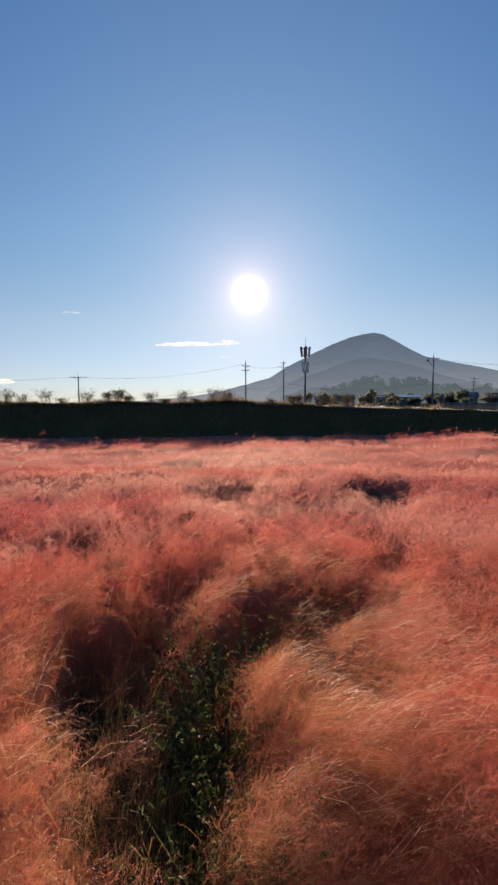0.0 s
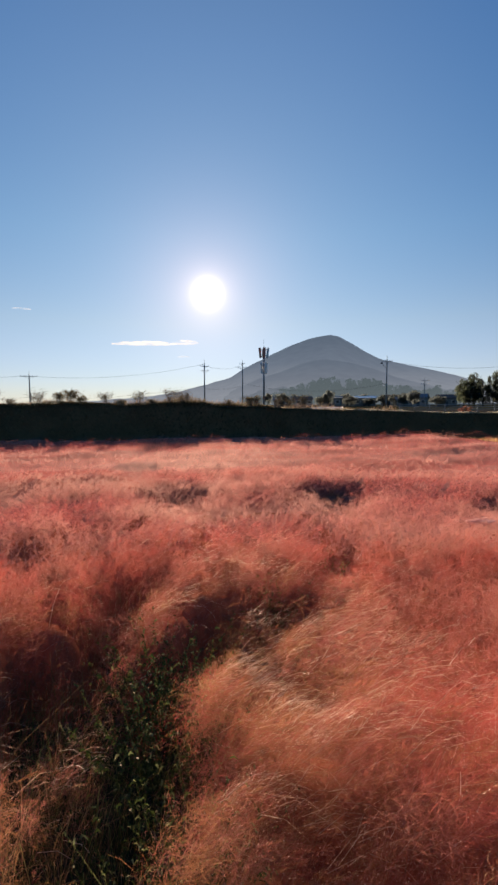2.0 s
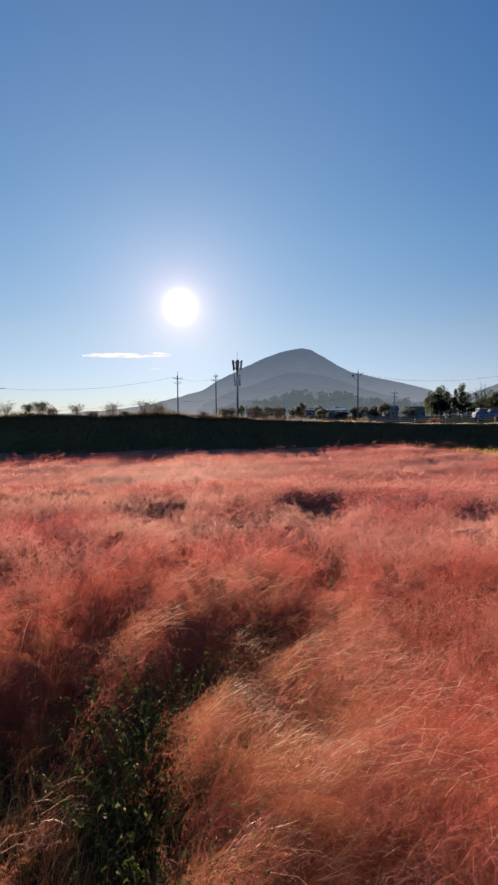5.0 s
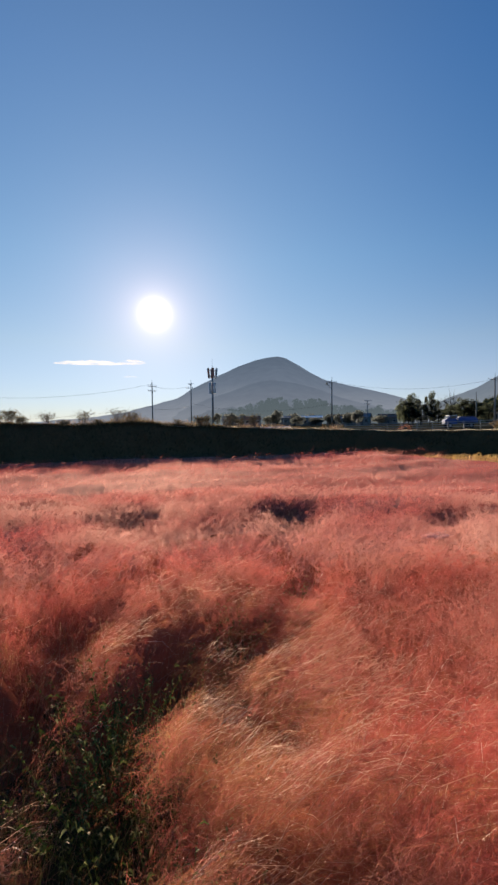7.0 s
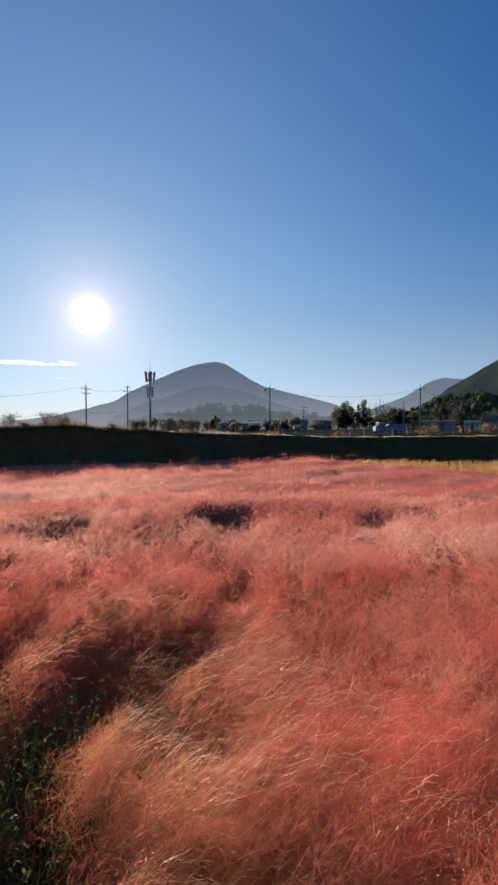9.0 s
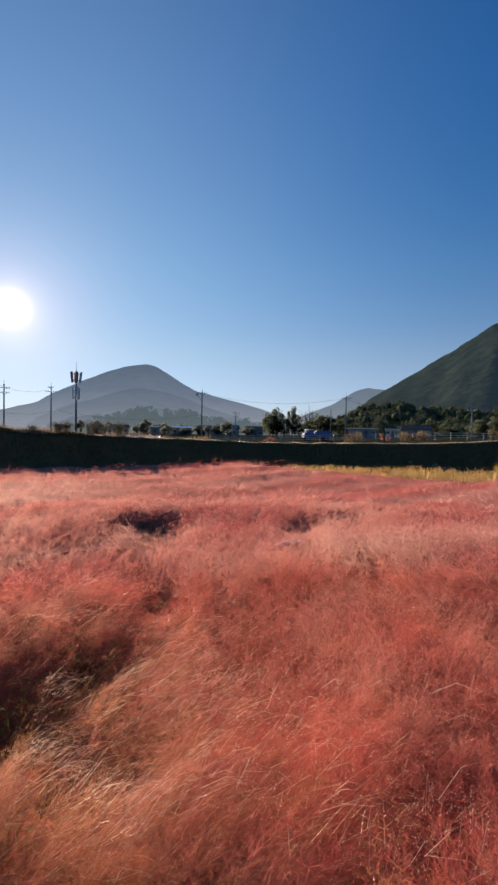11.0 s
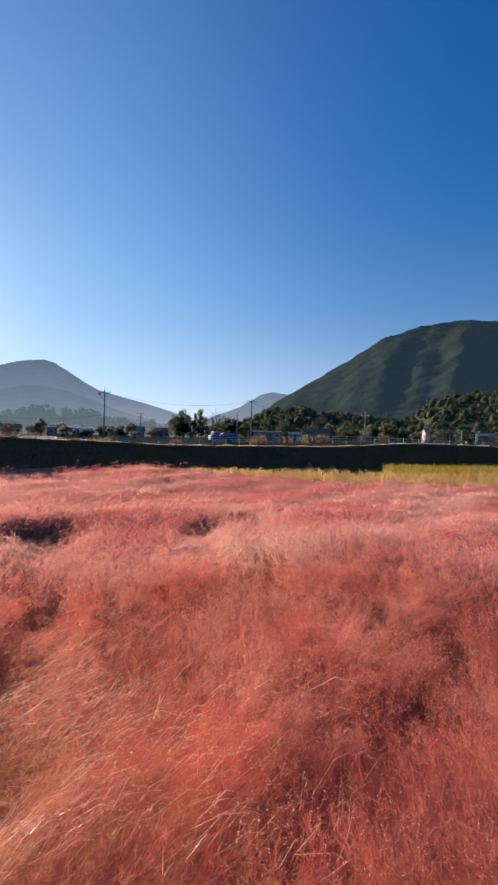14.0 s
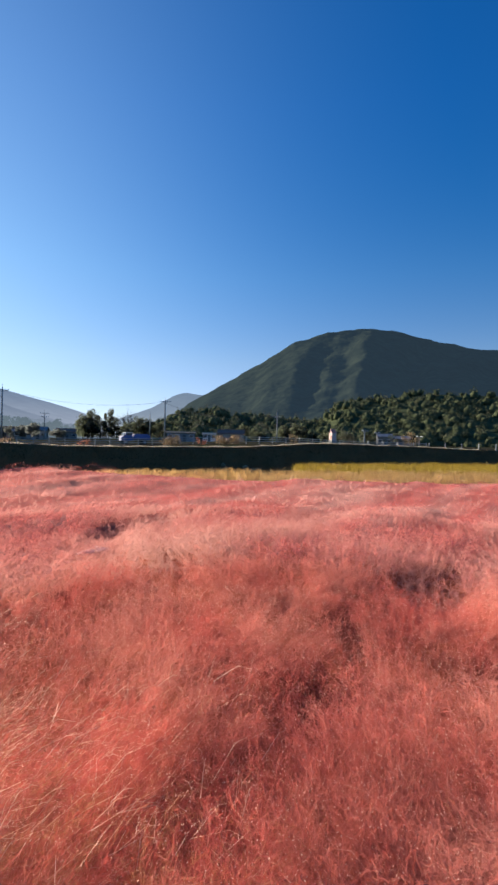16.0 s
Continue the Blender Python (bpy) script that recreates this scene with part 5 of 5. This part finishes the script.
PALEWEED = blade_material("pale_weed", [(0.0, (0.16, 0.18, 0.12)), (1.0, (0.34, 0.35, 0.26))], passing=0.3, gloss=0.03, lie=(0.0, -0.7, 0.7))


def foot_weed(az, dist, wide, tall, seed):
    r = np.random.default_rng(seed)
    x, y = place(az, dist)
    w = thing("weed", x, y, -0.02, 0, "tall grey-green weed at the foot of the bank", "weed", "weeds at the bank foot")
    bm = bmesh.new()
    for _ in range(8):
        add_rod(bm, (0, 0, 0), (r.normal() * wide * 0.22, r.normal() * wide * 0.15, tall * r.uniform(0.6, 0.95)), 0.012, 0.005, 5)
    part("stem", bm, BARK, w)["kind"] = "stuff"
    p, nrm = crown_points(r, 0, 0, tall * 0.62, wide * 0.45, tall * 0.36, 12, 26)
    cards("foliage", p, nrm, r.uniform(0.05, 0.10, len(p)), PALEWEED, w)


for k, (az, dist, wide, tall) in enumerate(((48.6, 20.6, 0.55, 0.78), (51.6, 20.2, 0.6, 0.74), (52.7, 20.2, 0.6, 0.80))):
    foot_weed(az, dist, wide, tall, 620 + k)

# ---- weeds, stalks and litter in the grass ----


def weed_plant(seed, tall):
    """A green weed: a few stems with pointed leaves."""
    r = np.random.default_rng(seed)
    w = thing("weed", 0, 0, 0, 0, "leafy green weed growing in a gap of the grass", "weed", "weeds in the gaps")
    n = 7
    base = np.stack([r.normal(size=n) * 0.02, r.normal(size=n) * 0.02, np.zeros(n)], 1)
    way = np.stack([r.normal(size=n) * 0.35, r.normal(size=n) * 0.35, np.ones(n)], 1) * tall * r.uniform(0.6, 1.0, (n, 1))
    ob = ribbons("stem", base, base + way * 0.5, base + way, np.full(n, 0.003), WEED)
    ob.parent = w
    ob["kind"] = "stuff"
    k = r.integers(0, n, 170)
    u = r.uniform(0.15, 1.0, (170, 1))
    p = base[k] + way[k] * u
    d = unit(np.stack([r.normal(size=170), r.normal(size=170), r.normal(size=170) * 0.5 + 0.25], 1)) * r.uniform(0.012, 0.027, (170, 1))
    ob = ribbons("foliage", p, p + d * 0.5 + np.array([0, 0, 0.005]), p + d + np.array([0, 0, -0.006]), r.uniform(0.0025, 0.0055, 170), WEED, wmid=1.6)
    ob.parent = w
    ob["kind"] = "stuff"
    return w


rng = np.random.default_rng(31)
WEEDS = [weed_plant(700 + k, 0.56) for k in range(4)]
# clusters of weeds: x, y, spread, number
spots = []
for hx, hy, wide, many in ((-0.20, 2.38, 0.10, 12), (0.0, 2.25, 0.07, 6), (-0.22, 1.95, 0.10, 11), (-0.06, 1.72, 0.06, 3), (-0.10, 1.25, 0.10, 9), (0.03, 1.40, 0.07, 4),
                           (0.50, 3.10, 0.12, 7), (1.0, 3.45, 0.10, 4), (0.54, 2.08, 0.06, 3)):
    for _ in range(many):
        a, q = rng.uniform(0, math.tau), wide * math.sqrt(rng.uniform())
        spots.append((hx + q * math.cos(a), hy + 1.3 * q * math.sin(a)))
for k, (x, y) in enumerate(spots):
    s = rng.uniform(0.8, 1.2)
    c = WEEDS[k] if k < 4 else copy_thing(WEEDS[k % 4], Matrix())
    c.matrix_world = pose(x, y, 0.005, 0, 0, rng.uniform(0, 360)) @ Matrix.Diagonal((s, s, s, 1))


def low_blades():
    """Green and straw-coloured blades of the gaps' floor."""
    r = np.random.default_rng(32)
    pts = []
    for hx, hy, wide, lengthways, deep in HOLLOWS:
        n = int(6500 * wide * lengthways)
        a, q = r.uniform(0, math.tau, n), 1.15 * np.sqrt(r.uniform(0, 1, n))
        pts.append(np.stack([hx + wide * q * np.cos(a), hy + lengthways * q * np.sin(a), np.zeros(n)], 1))
    base = np.concatenate(pts)
    n = len(base)
    h = r.uniform(0.12, 0.42, (n, 1))
    way = np.stack([r.normal(size=n) * 0.45 + 0.2, r.normal(size=n) * 0.45, np.ones(n)], 1) * h
    tip = base + way
    tip[:, 2] -= h[:, 0] * 0.25
    mid = base + way * np.array([0.4, 0.4, 0.7])
    w = r.uniform(0.0010, 0.0026, n)
    g = r.uniform(size=n) < 0.6
    tagged(ribbons("grass_blades", base[g], mid[g], tip[g], w[g], WEED), "thin green grass blades on the floor of the gaps", "grass", kind="stuff")
    g = ~g
    tagged(ribbons("straw", base[g], mid[g], tip[g], w[g] * 0.6, OLIVE), "dry olive-brown blades on the floor of the gaps", "grass", kind="stuff")


low_blades()


def stalks(name, label, seed, n, r0, r1, mat, width, lean, tall):
    r = np.random.default_rng(seed)
    x, y = scatter(r, n, r0, r1, -36, 88)
    k = len(x)
    top = canopy(x, y)
    base = np.stack([x, y, top * 0.35], 1)
    way = np.stack([r.normal(size=k) * lean + 0.42, r.normal(size=k) * lean + 0.05, np.ones(k)], 1)
    h = (top * 0.65 + r.uniform(*tall, k))[:, None]
    tip = base + way * h
    mid = base + way * h * 0.55 + np.array([-0.02, 0, 0.01])
    dist = np.hypot(x, y)
    tagged(ribbons(name, base, mid, tip, width * (0.6 + dist * 0.25), mat), label, "grass", kind="stuff")


DARKSTEM = blade_material("dark_stem", [(0.0, (0.08, 0.02, 0.02)), (1.0, (0.28, 0.10, 0.08))], passing=0.3, gloss=0.08)
stalks("straw_stalks", "pale dry stalks standing out of the plumes", 33, 420, 1.9, 5.5, STRAND, 0.0009, 0.22, (-0.06, 0.10))
stalks("dark_stalks", "thin dark red stalks standing out of the plumes", 34, 1100, 1.6, 5.5, DARKSTEM, 0.0012, 0.14, (-0.05, 0.12))


def gap_stems():
    """Olive and brown stems that stand round the gaps."""
    r = np.random.default_rng(35)
    x, y = scatter(r, 100000, 1.0, 8.0, -52, 60)
    h = thin(x, y)
    m = r.uniform(size=len(x)) < np.maximum(h * 0.8, 0.5 * (1 - tufted(x, y))) * (1 - 0.95 * hollow(x, y))
    x, y = x[m], y[m]
    k = len(x)
    base = np.stack([x, y, np.zeros(k)], 1)
    tall = (canopy(x, y) * 0.6 + 0.30)[:, None] * r.uniform(0.5, 1.1, (k, 1))
    way = np.stack([r.normal(size=k) * 0.28 + 0.25, r.normal(size=k) * 0.28, np.ones(k)], 1) * tall
    tagged(ribbons("grass_stems", base, base + way * np.array([0.4, 0.4, 0.55]), base + way, r.uniform(0.0008, 0.0017, k), OLIVE), "olive-brown grass stems standing round the gaps", "grass", kind="stuff")


gap_stems()


def matted_tuft(x, y, wide, seed):
    """A pale plume laid flat by the wind."""
    r = np.random.default_rng(seed)
    n = 260
    a, q = r.uniform(0, math.tau, n), np.sqrt(r.uniform(0, 1, n))
    base = np.stack([x + q * np.cos(a) * wide * 0.5, y + q * np.sin(a) * wide * 0.22, 0.72 + r.normal(size=n) * 0.008], 1)
    way = unit(np.stack([np.ones(n), r.normal(size=n) * 0.25, r.normal(size=n) * 0.10 + 0.05], 1)) * r.uniform(0.04, 0.10, (n, 1))
    tagged(ribbons("matted_plume", base, base + way * 0.5, base + way, np.full(n, 0.004), PALE), "pale pink plume laid flat on the grass", "grass plume", kind="stuff")


PALE = blade_material("pale_plume", [(0.0, (0.60, 0.30, 0.27)), (1.0, (0.76, 0.48, 0.43))], passing=0.4, gloss=0.05)
matted_tuft(2.47, 3.72, 0.26, 36)
